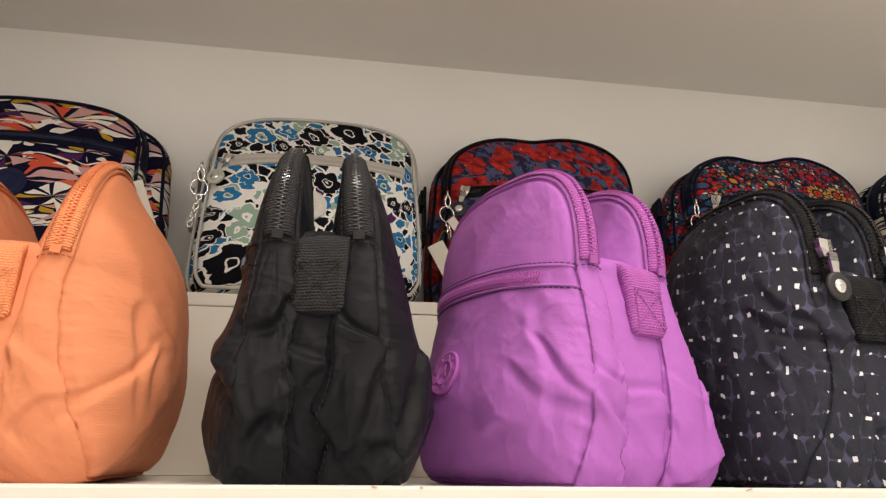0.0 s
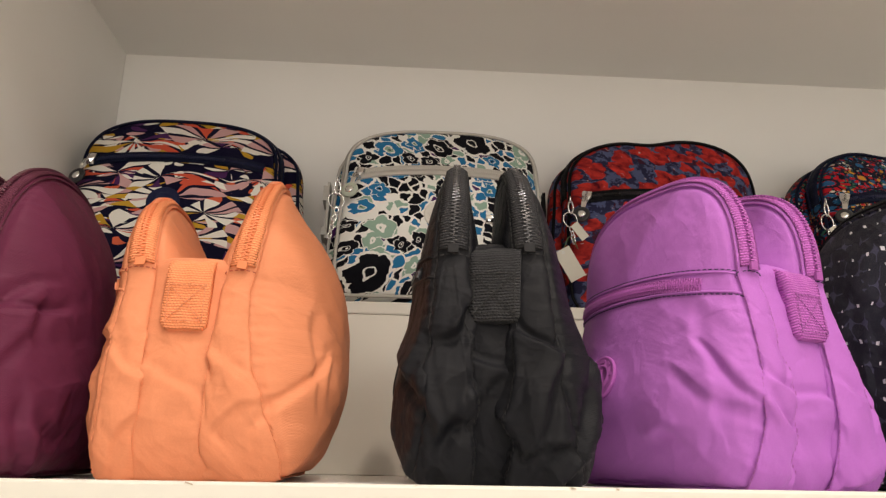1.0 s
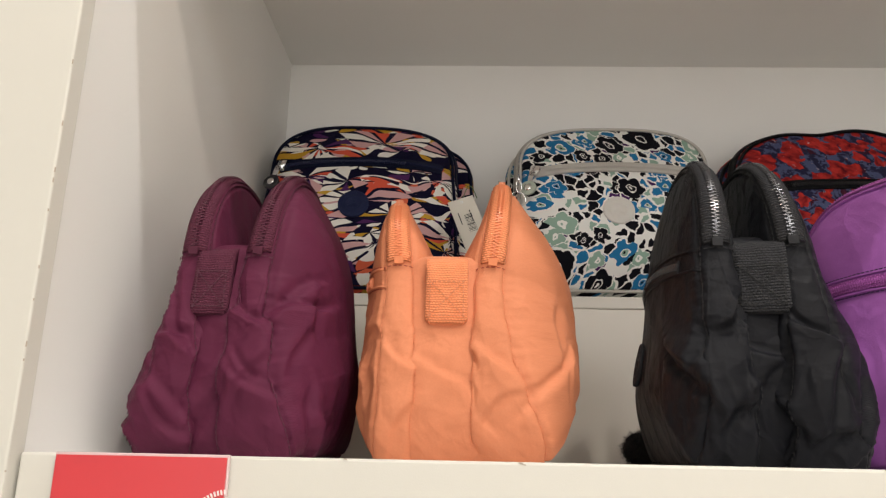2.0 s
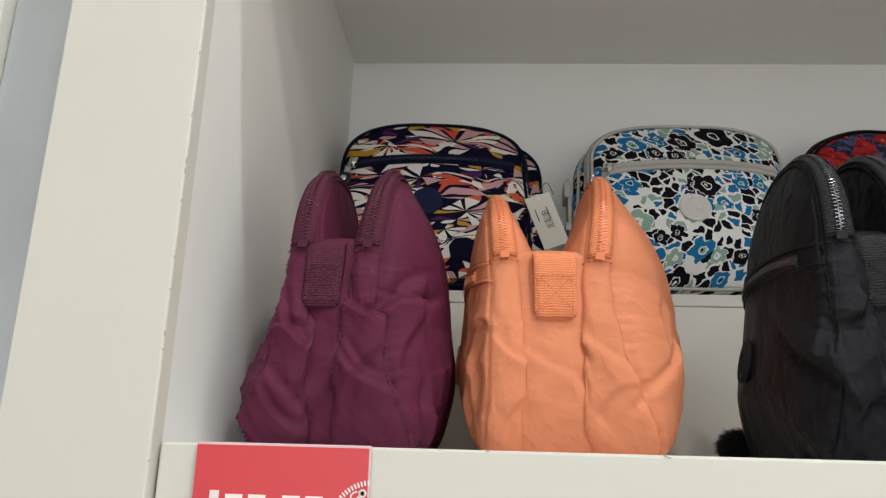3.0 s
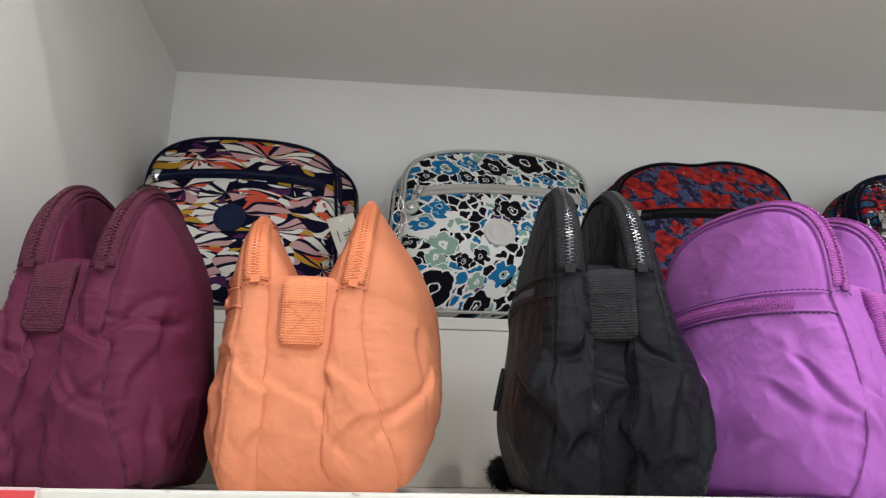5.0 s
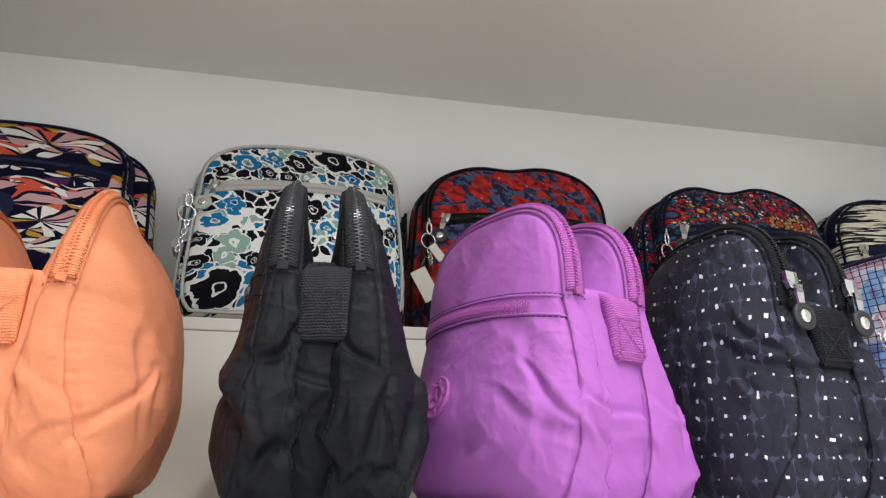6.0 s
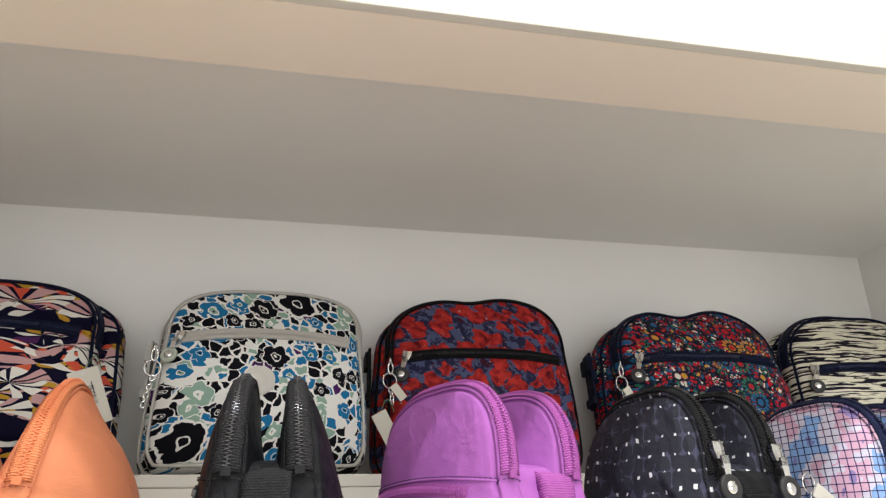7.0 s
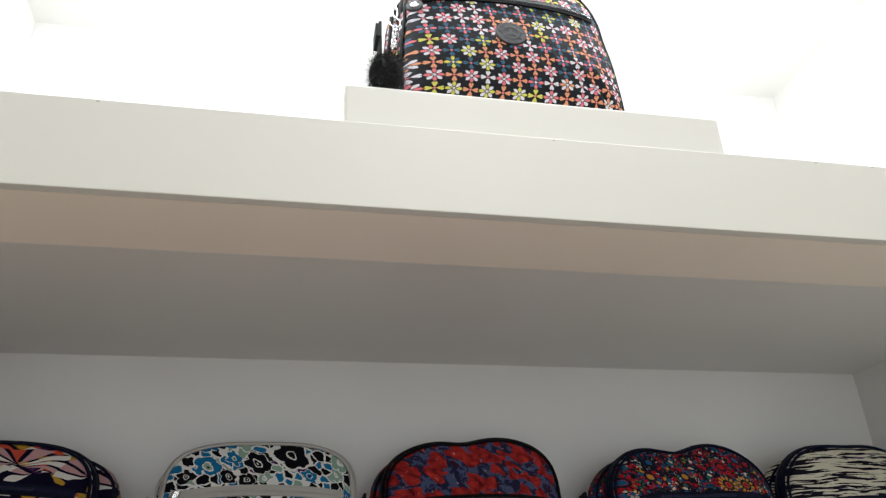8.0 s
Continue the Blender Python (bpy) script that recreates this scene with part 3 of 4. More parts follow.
            prof = np.where(s < 0, np.exp(s / gentle), np.exp(-((s / steep) ** 2))) - 0.55 * np.exp(-(((s - 2.2 * steep) / (1.4 * steep)) ** 2))
            fs[pick] += folds * depth * taper * beyond * prof
        # crumpling: slopes that meet in sharp lines
        bend = sum(np.sin(pos @ rng.normal(0, 22, 3) + rng.uniform(0, 6)) for i in range(4)) * 0.25
        rough = np.zeros_like(x)
        for i in range(6):
            g = rng.normal(0, 1, 3)
            g *= rng.uniform(20, 46) / np.linalg.norm(g)
            w = (pos @ g + 0.55 * bend + rng.uniform(0, 1)) % 1.0
            rough += np.abs(w - 0.35 - 0.3 * (i % 2)) - 0.25
        patch = np.clip(0.5 + sum(np.sin(pos @ rng.normal(0, 26, 3) + rng.uniform(0, 6)) for i in range(3)) * 0.4, 0.1, 1)
        shift += folds * 0.36 * rough * slack * patch * near
        shift += folds * 0.20 * bend * (0.4 + 0.6 * slack)
        # gathers beside the seams, and the seams themselves pulled in
        run = np.cumsum(np.linalg.norm(self.grid(al, np.full(around, b)) - np.roll(self.grid(al, np.full(around, b)), 1, 0), axis=1))[:, None]
        pull = sum(np.sin(run * f + rng.uniform(0, 6) + q * 5) for f in (310, 470, 730)) / 3
        off = np.abs(q) - b
        shift += folds * 0.16 * pull * (slack - 0.11) * np.exp(-((off / 0.045) ** 2))
        shift -= 0.0020 * np.exp(-((off / 0.011) ** 2))
        if zipped:
            calm = np.clip((z - taut + 0.01) / 0.02, 0, 1) * np.clip((b - 0.06 - np.abs(q)) / 0.03, 0, 1)
            shift *= 1 - calm
        pos = pos + nor * shift[..., None]
        if floor:
            pos[..., 2] = np.maximum(pos[..., 2], 0.0)
        self.skinned = (np.concatenate([al - 2 * math.pi, al, al + 2 * math.pi]), ql, pos)
        verts = pos.reshape(-1, 3).tolist()
        m = len(ql)
        faces = [(i * m + j, ((i + 1) % around) * m + j, ((i + 1) % around) * m + j + 1, i * m + j + 1) for i in range(around) for j in range(m - 1)]
        return mesh_object(name, verts, faces, material, parent, label, uv.reshape(-1, 2))

    def surf(self, a, q):
        """The place on the finished, folded cloth."""
        al, ql, pos = self.skinned
        n = len(pos)
        i = np.interp(a % (2 * math.pi), al, np.arange(len(al)))
        j = float(np.interp(q, ql, np.arange(len(ql))))
        i0, j0 = int(i), min(int(j), len(ql) - 2)
        fi, fj = i - i0, j - j0
        p = (pos[i0 % n, j0] * (1 - fi) + pos[(i0 + 1) % n, j0] * fi) * (1 - fj) + (pos[i0 % n, j0 + 1] * (1 - fi) + pos[(i0 + 1) % n, j0 + 1] * fi) * fj
        return Vector(p)

    def strip(self, name, a0, a1, q0, q1, lift, material, parent, label="", steps=60, thick=0.0016):
        """A tape sewn along the rim from angle a0 to a1."""
        verts, uvs = [], []
        run = 0.0
        last = None
        for i in range(steps + 1):
            a = a0 + (a1 - a0) * i / steps
            mid = self.at(a, (q0 + q1) / 2)
            run += (mid - last).length if last else 0
            last = mid
            for k in range(5):
                q = q0 + (q1 - q0) * k / 4
                bow = lift * (0.75 + 0.25 * math.sin(math.pi * k / 4))
                verts.append(self.at(a, q) + self.normal(a, q) * bow)
                uvs.append((k * 0.004, run))
        faces = [(i * 5 + k, i * 5 + k + 1, i * 5 + k + 6, i * 5 + k + 5)[::-1 if a1 > a0 else 1] for i in range(steps) for k in range(4)]
        n = len(verts)
        for i in range(steps + 1):
            a = a0 + (a1 - a0) * i / steps
            for k in range(5):
                q = q0 + (q1 - q0) * k / 4
                verts.append(self.at(a, q) + self.normal(a, q) * (lift - thick - 0.002))
                uvs.append((k * 0.004, 0))
        faces += [(n + i * 5 + k + 5, n + i * 5 + k + 6, n + i * 5 + k + 1, n + i * 5 + k) for i in range(steps) for k in range(4)]
        for i in range(steps):
            for k in (0, 4):
                f = (i * 5 + k, i * 5 + k + 5, n + i * 5 + k + 5, n + i * 5 + k)
                faces.append(f if k == 0 else f[::-1])
        faces += [(0, n, n + 1, 1), (1, n + 1, n + 2, 2), (2, n + 2, n + 3, 3), (3, n + 3, n + 4, 4)]
        return mesh_object(name, verts, faces, material, parent, label, uvs)

    def path(self, track):
        """Places, normals for a list of (angle, band)."""
        return [(self.surf(a, q), self.normal(a, q)) for a, q in track]


def walk_length(places, pitch):
    """Evenly spaced (place, normal, tangent) along a list of (place, normal)."""
    out, left = [], 0.0
    for (p, n), (p2, n2) in zip(places, places[1:]):
        seg = (p2 - p).length
        while left < seg:
            t = left / seg
            out.append((p.lerp(p2, t), n.lerp(n2, t).normalized(), (p2 - p).normalized()))
            left += pitch
        left -= seg
    return out


def frame_of(p, n, d):
    d = (d - n * d.dot(n)).normalized()
    s = n.cross(d)
    return Matrix(((d.x, s.x, n.x, p.x), (d.y, s.y, n.y, p.y), (d.z, s.z, n.z, p.z), (0, 0, 0, 1)))


def teeth(name, places, lift, material, parent, pitch=0.0031, wide=0.0052, label=""):
    items = []
    for i, (p, n, d) in enumerate(walk_length(places, pitch / 2)):
        side = 0.0011 if i % 2 else -0.0011
        items.append((frame_of(p + n * lift, n, d) @ Matrix.Translation((0, side, 0)), pitch * 0.36, wide * 0.72, 0.0017))
    return part(name, joined_boxes(items), material, parent, label)


def ribbon(name, places, width, lift, material, parent, label="", thick=0.0012):
    """A flat tape along places, lying on the surface."""
    verts, faces, uvs = [], [], []
    run = 0.0
    n = len(places)
    for i, (p, nn) in enumerate(places):
        d = places[min(i + 1, n - 1)][0] - places[max(i - 1, 0)][0]
        s = nn.cross(d).normalized()
        run += (p - places[i - 1][0]).length if i else 0
        for k, (sx, up) in enumerate(((-1, lift - thick - 0.002), (-1, lift), (1, lift), (1, lift - thick - 0.002))):
            verts.append(p + s * sx * width / 2 + nn * up)
            uvs.append((sx * width / 2, run))
    for i in range(n - 1):
        for k in range(3):
            faces.append((i * 4 + k, (i + 1) * 4 + k, (i + 1) * 4 + k + 1, i * 4 + k + 1))
    faces += [(0, 1, 2, 3), ((n - 1) * 4 + 3, (n - 1) * 4 + 2, (n - 1) * 4 + 1, (n - 1) * 4)]
    return mesh_object(name, verts, faces, material, parent, label, uvs, smooth=False)


def stitches(name, places, lift, material, parent, length=0.003, gap=0.0016, label=""):
    items = []
    for p, n, d in walk_length(places, length + gap):
        items.append((frame_of(p + n * lift, n, d), length, 0.0007, 0.0007))
    return part(name, joined_boxes(items), material, parent, label)


def zip_pull(parent, m, metal=CHROME, disc=RUBBER, scale=1.0):
    """Slider, bail and round rubber puller hanging down; m: place on the zip, x along its run, z out."""
    s = scale
    # rounded body with a bridge, and a plate that tapers to the puller

    def hull(blocks):
        bm = bmesh.new()
        for x, y, z, sx, sy, sz in blocks:
            bmesh.ops.create_cube(bm, size=1.0, matrix=m @ Matrix.Translation((x * s, y * s, z * s)) @ Matrix.Diagonal((sx * s, sy * s, sz * s, 1)))
        made = bmesh.ops.convex_hull(bm, input=list(bm.verts))
        bmesh.ops.delete(bm, geom=list({g for k in ("geom_interior", "geom_unused") for g in made[k] if isinstance(g, bmesh.types.BMVert)}), context="VERTS")
        return bm

    slider = part("slider", hull(((-0.003, 0.0, 0.0026, 0.0060, 0.0110, 0.0044), (0.0035, 0.0, 0.0026, 0.0060, 0.0070, 0.0044), (0.0, 0.0, 0.0062, 0.0080, 0.0030, 0.0030))), metal, parent, "silver metal zip slider")
    part("pull_plate", hull(((0.0080, 0.0, 0.0078, 0.0060, 0.0066, 0.0020), (0.0170, 0.0, 0.0076, 0.0090, 0.0044, 0.0016))), metal, slider)
    bm = lathe_bm([(0.0085 * s, -0.0018 * s), (0.0098 * s, -0.001 * s), (0.0098 * s, 0.001 * s), (0.0088 * s, 0.002 * s), (0.0062 * s, 0.0014 * s), (0.0058 * s, 0.0014 * s)], 28)
    bmesh.ops.transform(bm, matrix=m @ Matrix.Translation((0.028 * s, 0, 0.0075 * s)), verts=bm.verts)
    puller = part("puller", bm, disc, parent, "round rubber zip puller", True)
    bm = lathe_bm([(0.0050 * s, 0.001 * s), (0.0046 * s, 0.0026 * s), (0.0025 * s, 0.0034 * s), (0.0005 * s, 0.0036 * s)], 20)
    bmesh.ops.transform(bm, matrix=m @ Matrix.Translation((0.028 * s, 0, 0.0075 * s)), verts=bm.verts)
    part("rivet", bm, metal, puller, "silver rivet", True)
    return slider


def badge(parent, pillow, v, w, radius, material, side=-1, label="", ring=None):
    """A moulded round patch with a raised rim and short radial marks."""
    a, q = pillow.face(v, w, side)
    p, n = pillow.surf(a, q), pillow.normal(a, q)
    m = frame_of(p + n * 0.0016, n, Vector((0, 0, 1)))
    bm = lathe_bm([(radius * 0.98, -0.003), (radius, 0.0004), (radius * 0.97, 0.0012), (radius * 0.90, 0.0012), (radius * 0.86, 0.0008), (radius * 0.60, 0.0008), (radius * 0.57, 0.0015), (radius * 0.50, 0.0015), (radius * 0.47, 0.0008), (0.0005, 0.0008)], 44)
    bmesh.ops.transform(bm, matrix=m, verts=bm.verts)
    disc = part("badge", bm, material, parent, label, True)
    items = []
    for i in range(9):
        t = 2 * math.pi * i / 9
        items.append((m @ Matrix.Rotation(t, 4, "Z") @ Matrix.Translation((radius * 0.73, 0, 0.0011)), radius * 0.16, radius * (0.18 if i % 3 else 0.28), 0.0008))
    for i in range(3):
        items.append((m @ Matrix.Rotation(2.1 * i, 4, "Z") @ Matrix.Translation((radius * 0.18, 0, 0.0011)), radius * 0.34, radius * 0.16, 0.0008))
    tagged(part("embossing", joined_boxes(items), ring or material, disc), kind="stuff")
    return disc


def webbing_loop(parent, place, width, height, material, thread, tilt=0.0, turn=0.0):
    """Folded strap end, hanging on the gusset: soft front, cross-stitched box."""
    m = pose(*place, tilt, 0, turn)
    nx, nz = 8, 16
    verts, uvs, faces = [], [], []
    for side in (0, 1):
        for j in range(nz + 1):
            for i in range(nx + 1):
                x = (i / nx - 0.5) * width
                z = (j / nz) * height
                corner = max(0.0, abs(i / nx - 0.5) * 2 - 0.75) * 4 * max(0.0, 1 - j / 2.0)
                z += corner * 0.004
                bulge = 0.0045 + 0.0030 * math.sin(math.pi * j / nz) + 0.0008 * math.sin(9 * j / nz + 1.7 * i)
                back = 0.013 * max(0.0, (j / nz - 0.78) / 0.22) ** 2
                y = -bulge + back if side == 0 else 0.004 + back
                verts.append(m @ Vector((x, y, z)))
                uvs.append((x, z))
    n = (nx + 1) * (nz + 1)
    for j in range(nz):
        for i in range(nx):
            a = j * (nx + 1) + i
            faces.append((a, a + 1, a + nx + 2, a + nx + 1))
            faces.append((n + a + nx + 1, n + a + nx + 2, n + a + 1, n + a))
    ringed = [i for i in range(nx + 1)] + [(j + 1) * (nx + 1) - 1 for j in range(1, nz + 1)] + [nz * (nx + 1) + i for i in range(nx - 1, -1, -1)] + [j * (nx + 1) for j in range(nz - 1, 0, -1)]
    for a, b in zip(ringed, ringed[1:] + ringed[:1]):
        faces.append((b, a, n + a, n + b))
    loop = mesh_object("webbing_loop", verts, faces, material, parent, "thick woven webbing loop", uvs)
    w2, z0, z1 = width * 0.40, height * 0.10, height * 0.56
    corners = [Vector((-w2, -0.0068, z0)), Vector((w2, -0.0068, z0)), Vector((w2, -0.0092, z1)), Vector((-w2, -0.0092, z1))]
    items = []
    for a, b in ((0, 1), (1, 2), (2, 3), (3, 0), (0, 2), (1, 3)):
        pts = [(m @ corners[a], m.to_3x3() @ Vector((0, -1, 0))), (m @ corners[b], m.to_3x3() @ Vector((0, -1, 0)))]
        for p, nn, d in walk_length(pts, 0.0042):
            items.append((frame_of(p, nn, d), 0.003, 0.0008, 0.0009))
    part("stitching", joined_boxes(items), thread, loop, "dark cross stitching")
    return loop


# ---- the setting ----
L, R, BACK, SHELF, TOP = -0.535, 1.150, 1.12, 1.433, 2.08
DECK = SHELF - 0.005  # the board lies a little below its front edge
part("floor", box_bm(-3.5, 4.5, -4.5, 1.4, -0.1, 0.0), FLOOR)
tagged(bpy.data.objects["floor"], label="pale polished shop floor", kind="structure", category="floor")
board("wall_north", -3.5, 4.5, 1.30, 1.45, 0, 3.4, WALL, 0, label="white shop wall behind the shelving", category="wall")
# The opening is made up, only to hold the front fill lamp.
wall_bm = joined_boxes([(pose(0.5, -4.575, 0.1), 8.0, 0.15, 0.2), (pose(0.5, -4.575, 2.95), 8.0, 0.15, 0.9), (pose(-2.8, -4.575, 1.35), 1.4, 0.15, 2.3), (pose(3.7, -4.575, 1.35), 1.6, 0.15, 2.3)])
tagged(part("wall_south", wall_bm, WALL), label="white shop wall, opening added for the front fill lamp", kind="structure", category="wall")
board("wall_west", -3.65, -3.5, -4.5, 1.4, 0, 3.4, WALL, 0, label="white shop side wall", category="wall")
board("wall_east", 4.5, 4.65, -4.5, 1.4, 0, 3.4, WALL, 0, label="white shop side wall", category="wall")
board("ceiling", -3.65, 4.65, -4.65, 1.45, 3.4, 3.5, WALL, 0, label="white shop ceiling", category="ceiling")

shelf_unit = tagged(new("shelf_unit"), label="white painted built-in shop shelving bay", category="shelving", kind="structure")
board("back_panel", L - 0.05, R + 0.05, BACK, BACK + 0.03, 0.0, 2.90, WHITE, 0.0, shelf_unit)
board("side_panel", L - 0.03, L, 0.459, BACK, 0.0, 2.79, WHITE, 0.001, shelf_unit)
board("side_panel", R, R + 0.03, 0.459, BACK, 0.0, 2.79, WHITE, 0.001, shelf_unit)
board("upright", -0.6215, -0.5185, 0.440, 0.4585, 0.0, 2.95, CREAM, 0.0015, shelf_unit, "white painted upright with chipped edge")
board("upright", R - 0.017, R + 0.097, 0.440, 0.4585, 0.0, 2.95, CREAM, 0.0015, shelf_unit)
board("shelf_board", L, R, 0.462, BACK, SHELF - 0.035, DECK, WHITE, 0.0, shelf_unit)
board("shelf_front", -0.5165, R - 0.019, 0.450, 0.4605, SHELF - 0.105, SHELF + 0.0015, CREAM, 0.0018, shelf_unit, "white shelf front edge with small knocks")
board("plinth_panel", L, R, 0.50, 0.53, 0.0, SHELF - 0.035, WHITE, 0.0, shelf_unit)
board("upper_shelf", L, R, 0.605, BACK, TOP, TOP + 0.05, WHITE, 0.0, shelf_unit)
# warm bounce light is put into this board's colour
board("upper_lip", -0.5165, R - 0.019, 0.4905, 0.604, 2.0345, 2.1385, LIP, 0.0, shelf_unit, "thick painted lip under the upper shelf, warm floor bounce in its colour")
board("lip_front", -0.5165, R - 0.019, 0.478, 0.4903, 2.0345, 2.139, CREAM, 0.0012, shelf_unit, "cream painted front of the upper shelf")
board("niche_top", L, R, 0.44, BACK, 2.785, 2.82, WHITE, 0.0, shelf_unit)
board("niche_front", -0.5165, R - 0.019, 0.44, 0.46, 2.82, 3.399, WHITE, 0.0, shelf_unit)
board("neighbour_panel", -3.45, -0.690, 0.462, 0.490, 0.0, 2.95, CREAM, 0.001, shelf_unit, "white panel of the next bay")
board("trim_strip", -0.689, -0.6225, 0.475, 0.490, 0.0, 2.95, METAL, 0.001, shelf_unit, "grey brushed metal trim strip")
board("neighbour_panel", R + 0.098, 4.45, 0.462, 0.490, 0.0, 2.95, WHITE, 0.001, shelf_unit, "white panel of the next bay")
# knocks along the shelf edge
rng = random.Random(5)
chips = []
for i in range(16):
    x = rng.uniform(-0.51, 1.1)
    chips.append((pose(x, 0.4500, SHELF + 0.0012 - rng.random() * 0.001, 0, rng.uniform(-20, 20), 0), rng.uniform(0.0015, 0.005), 0.0006, rng.uniform(0.0006, 0.0012)))
for z in (1.372, 1.380, 1.391):
    chips.append((pose(-0.5125, 0.4498, z, 0, 12, 0), 0.006, 0.001, 0.0013))
part("chipped_paint", joined_boxes(chips), CHIPPED, shelf_unit, "small knocks showing bare board")
chips = []
for i in range(14):
    chips.append((pose(-0.5186, 0.4402, rng.uniform(1.35, 1.80), 0, 0, 0), 0.0007, 0.0007, rng.uniform(0.001, 0.004)))
part("chipped_paint", joined_boxes(chips), CHIPPED, shelf_unit, "small knocks showing bare board")

chips = [(pose(rng.uniform(-0.4, 1.0), 0.4779, 2.1372 - rng.random() * 0.001, 0, 0, 0), rng.uniform(0.002, 0.006), 0.0006, 0.0010) for i in range(5)]
part("chipped_paint", joined_boxes(chips), CHIPPED, shelf_unit, "small knocks showing bare board")

riser = tagged(new("display_riser"), label="long white display riser standing on the shelf", category="riser")
part("front_board", box_bm(L + 0.004, R - 0.004, 0.906, 0.924, DECK + 0.0005, 1.6195, 0.001), CREAM, riser)
part("top_board", box_bm(L + 0.004, R - 0.004, 0.905, BACK - 0.002, 1.6198, 1.636, 0.002), CREAM, riser)
part("end_board", box_bm(L + 0.004, L + 0.022, 0.925, BACK - 0.002, DECK + 0.0005, 1.6195, 0.001), CREAM, riser)
part("end_board", box_bm(R - 0.022, R - 0.004, 0.925, BACK - 0.002, DECK + 0.0005, 1.6195, 0.001), CREAM, riser)
plinth = part("display_block", box_bm(0.056, 0.515, 0.492, 0.80, 2.1395, 2.200, 0.003), CREAM)
tagged(plinth, label="low white display block on the upper shelf", category="display block")


def ceiling_light(place, sx, sy):
    x, y, z = place
    lamp = tagged(new("ceiling_light"), label="unseen metal frame round an assumed ceiling lamp", category="ceiling light", group="ceiling lights")
    bm = joined_boxes([(pose(x, y - sy / 2, z, 0, 0, 0), sx + 0.04, 0.02, 0.03), (pose(x, y + sy / 2, z, 0, 0, 0), sx + 0.04, 0.02, 0.03), (pose(x - sx / 2, y, z, 0, 0, 0), 0.02, sy - 0.02, 0.03), (pose(x + sx / 2, y, z, 0, 0, 0), 0.02, sy - 0.02, 0.03)])
    part("frame", bm, METAL, lamp)


ceiling_light((0.50, -0.95, 3.385), 0.24, 0.24)
# frame for the added fill lamp
ceiling_light((1.2, -2.3, 3.385), 1.22, 1.22)
ceiling_light((0.35, -0.003, 3.385), 1.92, 0.08)


# ---- backpacks standing sideways in the front row ----
def side_backpack(place, turn, label, fabric, zip_fabric, tooth, thread, left, right, zip_a, zip_b, high_a=0.258, high_b=0.268, full=(0.6, 0.6), foot=(0.6, 0.6), width=0.235, seed=0.0, folds=0.0062, lining=None, pulls=False, pocket_zip=True, tab_thread=None, tab_shift=0.0, tab=0.038, tab_turn=0.0, lean=(0.0, 0.0), gather=0.935, arch=2.6, dome=2.4, valley=0.0):
    """A small backpack, its front to local -x and one side to local -y: two zipped compartments with a gusset and a strap loop between."""
    bag = tagged(new("backpack"), label=label, category="backpack", group="front row backpacks")
    sides = ((0.0, 0.86), (0.02, 0.95), (0.06, 1.0), (0.12, 0.93), (0.165, 0.83))
    ra, rb, mid_u = zip_a - 0.0115, zip_b + 0.0115, (zip_a + zip_b) / 2

    def outer(rim, reach, f, high):
        """The swelling of an outer face: full below, drawn in to the zip at the top."""
        table = ((0, 0.86), (0.02, 0.95), (0.06, 1.0), (0.11, 0.4 + f * 0.6), (0.165, f), (0.21, f * 0.80), (0.235, f * 0.54), (high, f * 0.14))
        return [(w, reach * k if w < 0.03 else rim + (reach - rim) * k) for w, k in table]

    a = Pillow(high_a, width, sides, 0.165, arch, outer(ra, left, full[0], high_a),
               [(0, zip_a + 0.018), (0.14, zip_a + 0.018), (0.17, mid_u - 0.003 + valley), (0.19, mid_u - 0.006 + valley), (0.22, zip_a + 0.55 * (mid_u - zip_a) + valley), (high_a, zip_a + 0.010)],
               [(0, ra + (left - ra) * foot[0]), (0.02, ra + (left - ra) * foot[0]), (0.05, ra + (left - ra) * foot[0] * 0.5), (0.09, ra + (left - ra) * foot[0] * 0.12), (0.14, ra), (0.20, ra), (high_a, zip_a - 0.0085)],
               [(0, zip_a + 0.015), (0.20, zip_a + 0.0115), (high_a, zip_a + 0.0085)], lean=lean[0], dome=dome)
    b = Pillow(high_b, width, sides, 0.165, arch,
               [(0, zip_b - 0.018), (0.14, zip_b - 0.018), (0.17, mid_u + 0.003), (0.19, mid_u + 0.006), (0.22, zip_b - 0.55 * (zip_b - mid_u)), (high_b, zip_b - 0.010)],
               outer(rb, right, full[1], high_b),
               [(0, zip_b - 0.015), (0.20, zip_b - 0.0115), (high_b, zip_b - 0.0085)],
               [(0, rb + (right - rb) * foot[1]), (0.02, rb + (right - rb) * foot[1]), (0.05, rb + (right - rb) * foot[1] * 0.6), (0.09, rb + (right - rb) * foot[1] * 0.25), (0.14, rb), (0.20, rb), (high_b, zip_b + 0.0085)], lean=lean[1], dome=dome)
    flat_l, flat_r = [(0, zip_a - 0.004), (0.185, zip_a + 0.004)], [(0, zip_b + 0.004), (0.185, zip_b - 0.004)]
    mid = Pillow(0.185, width * gather, sides, 0.165, 4.0, flat_l, flat_r, flat_l, flat_r)
    a.skin("front_compartment", fabric, bag, seed=seed, folds=folds, around=280, fine=1.25, count=15)
    b.skin("main_compartment", fabric, bag, seed=seed + 4.1, folds=folds, around=280, fine=1.25, count=15)
    mid.skin("gusset", lining or fabric, bag, seed=seed + 7.7, folds=folds * 0.8, around=200, fine=0.7, count=9, zipped=False)
    for body, sign in ((a, 1), (b, -1)):
        t = body.angle_at(0.172)
        q0, q1 = -0.19, 0.19
        qm = (q0 + q1) / 2
        tape = body.strip("zip_tape", t, -t, q0, q1, 0.0022, zip_fabric, bag)
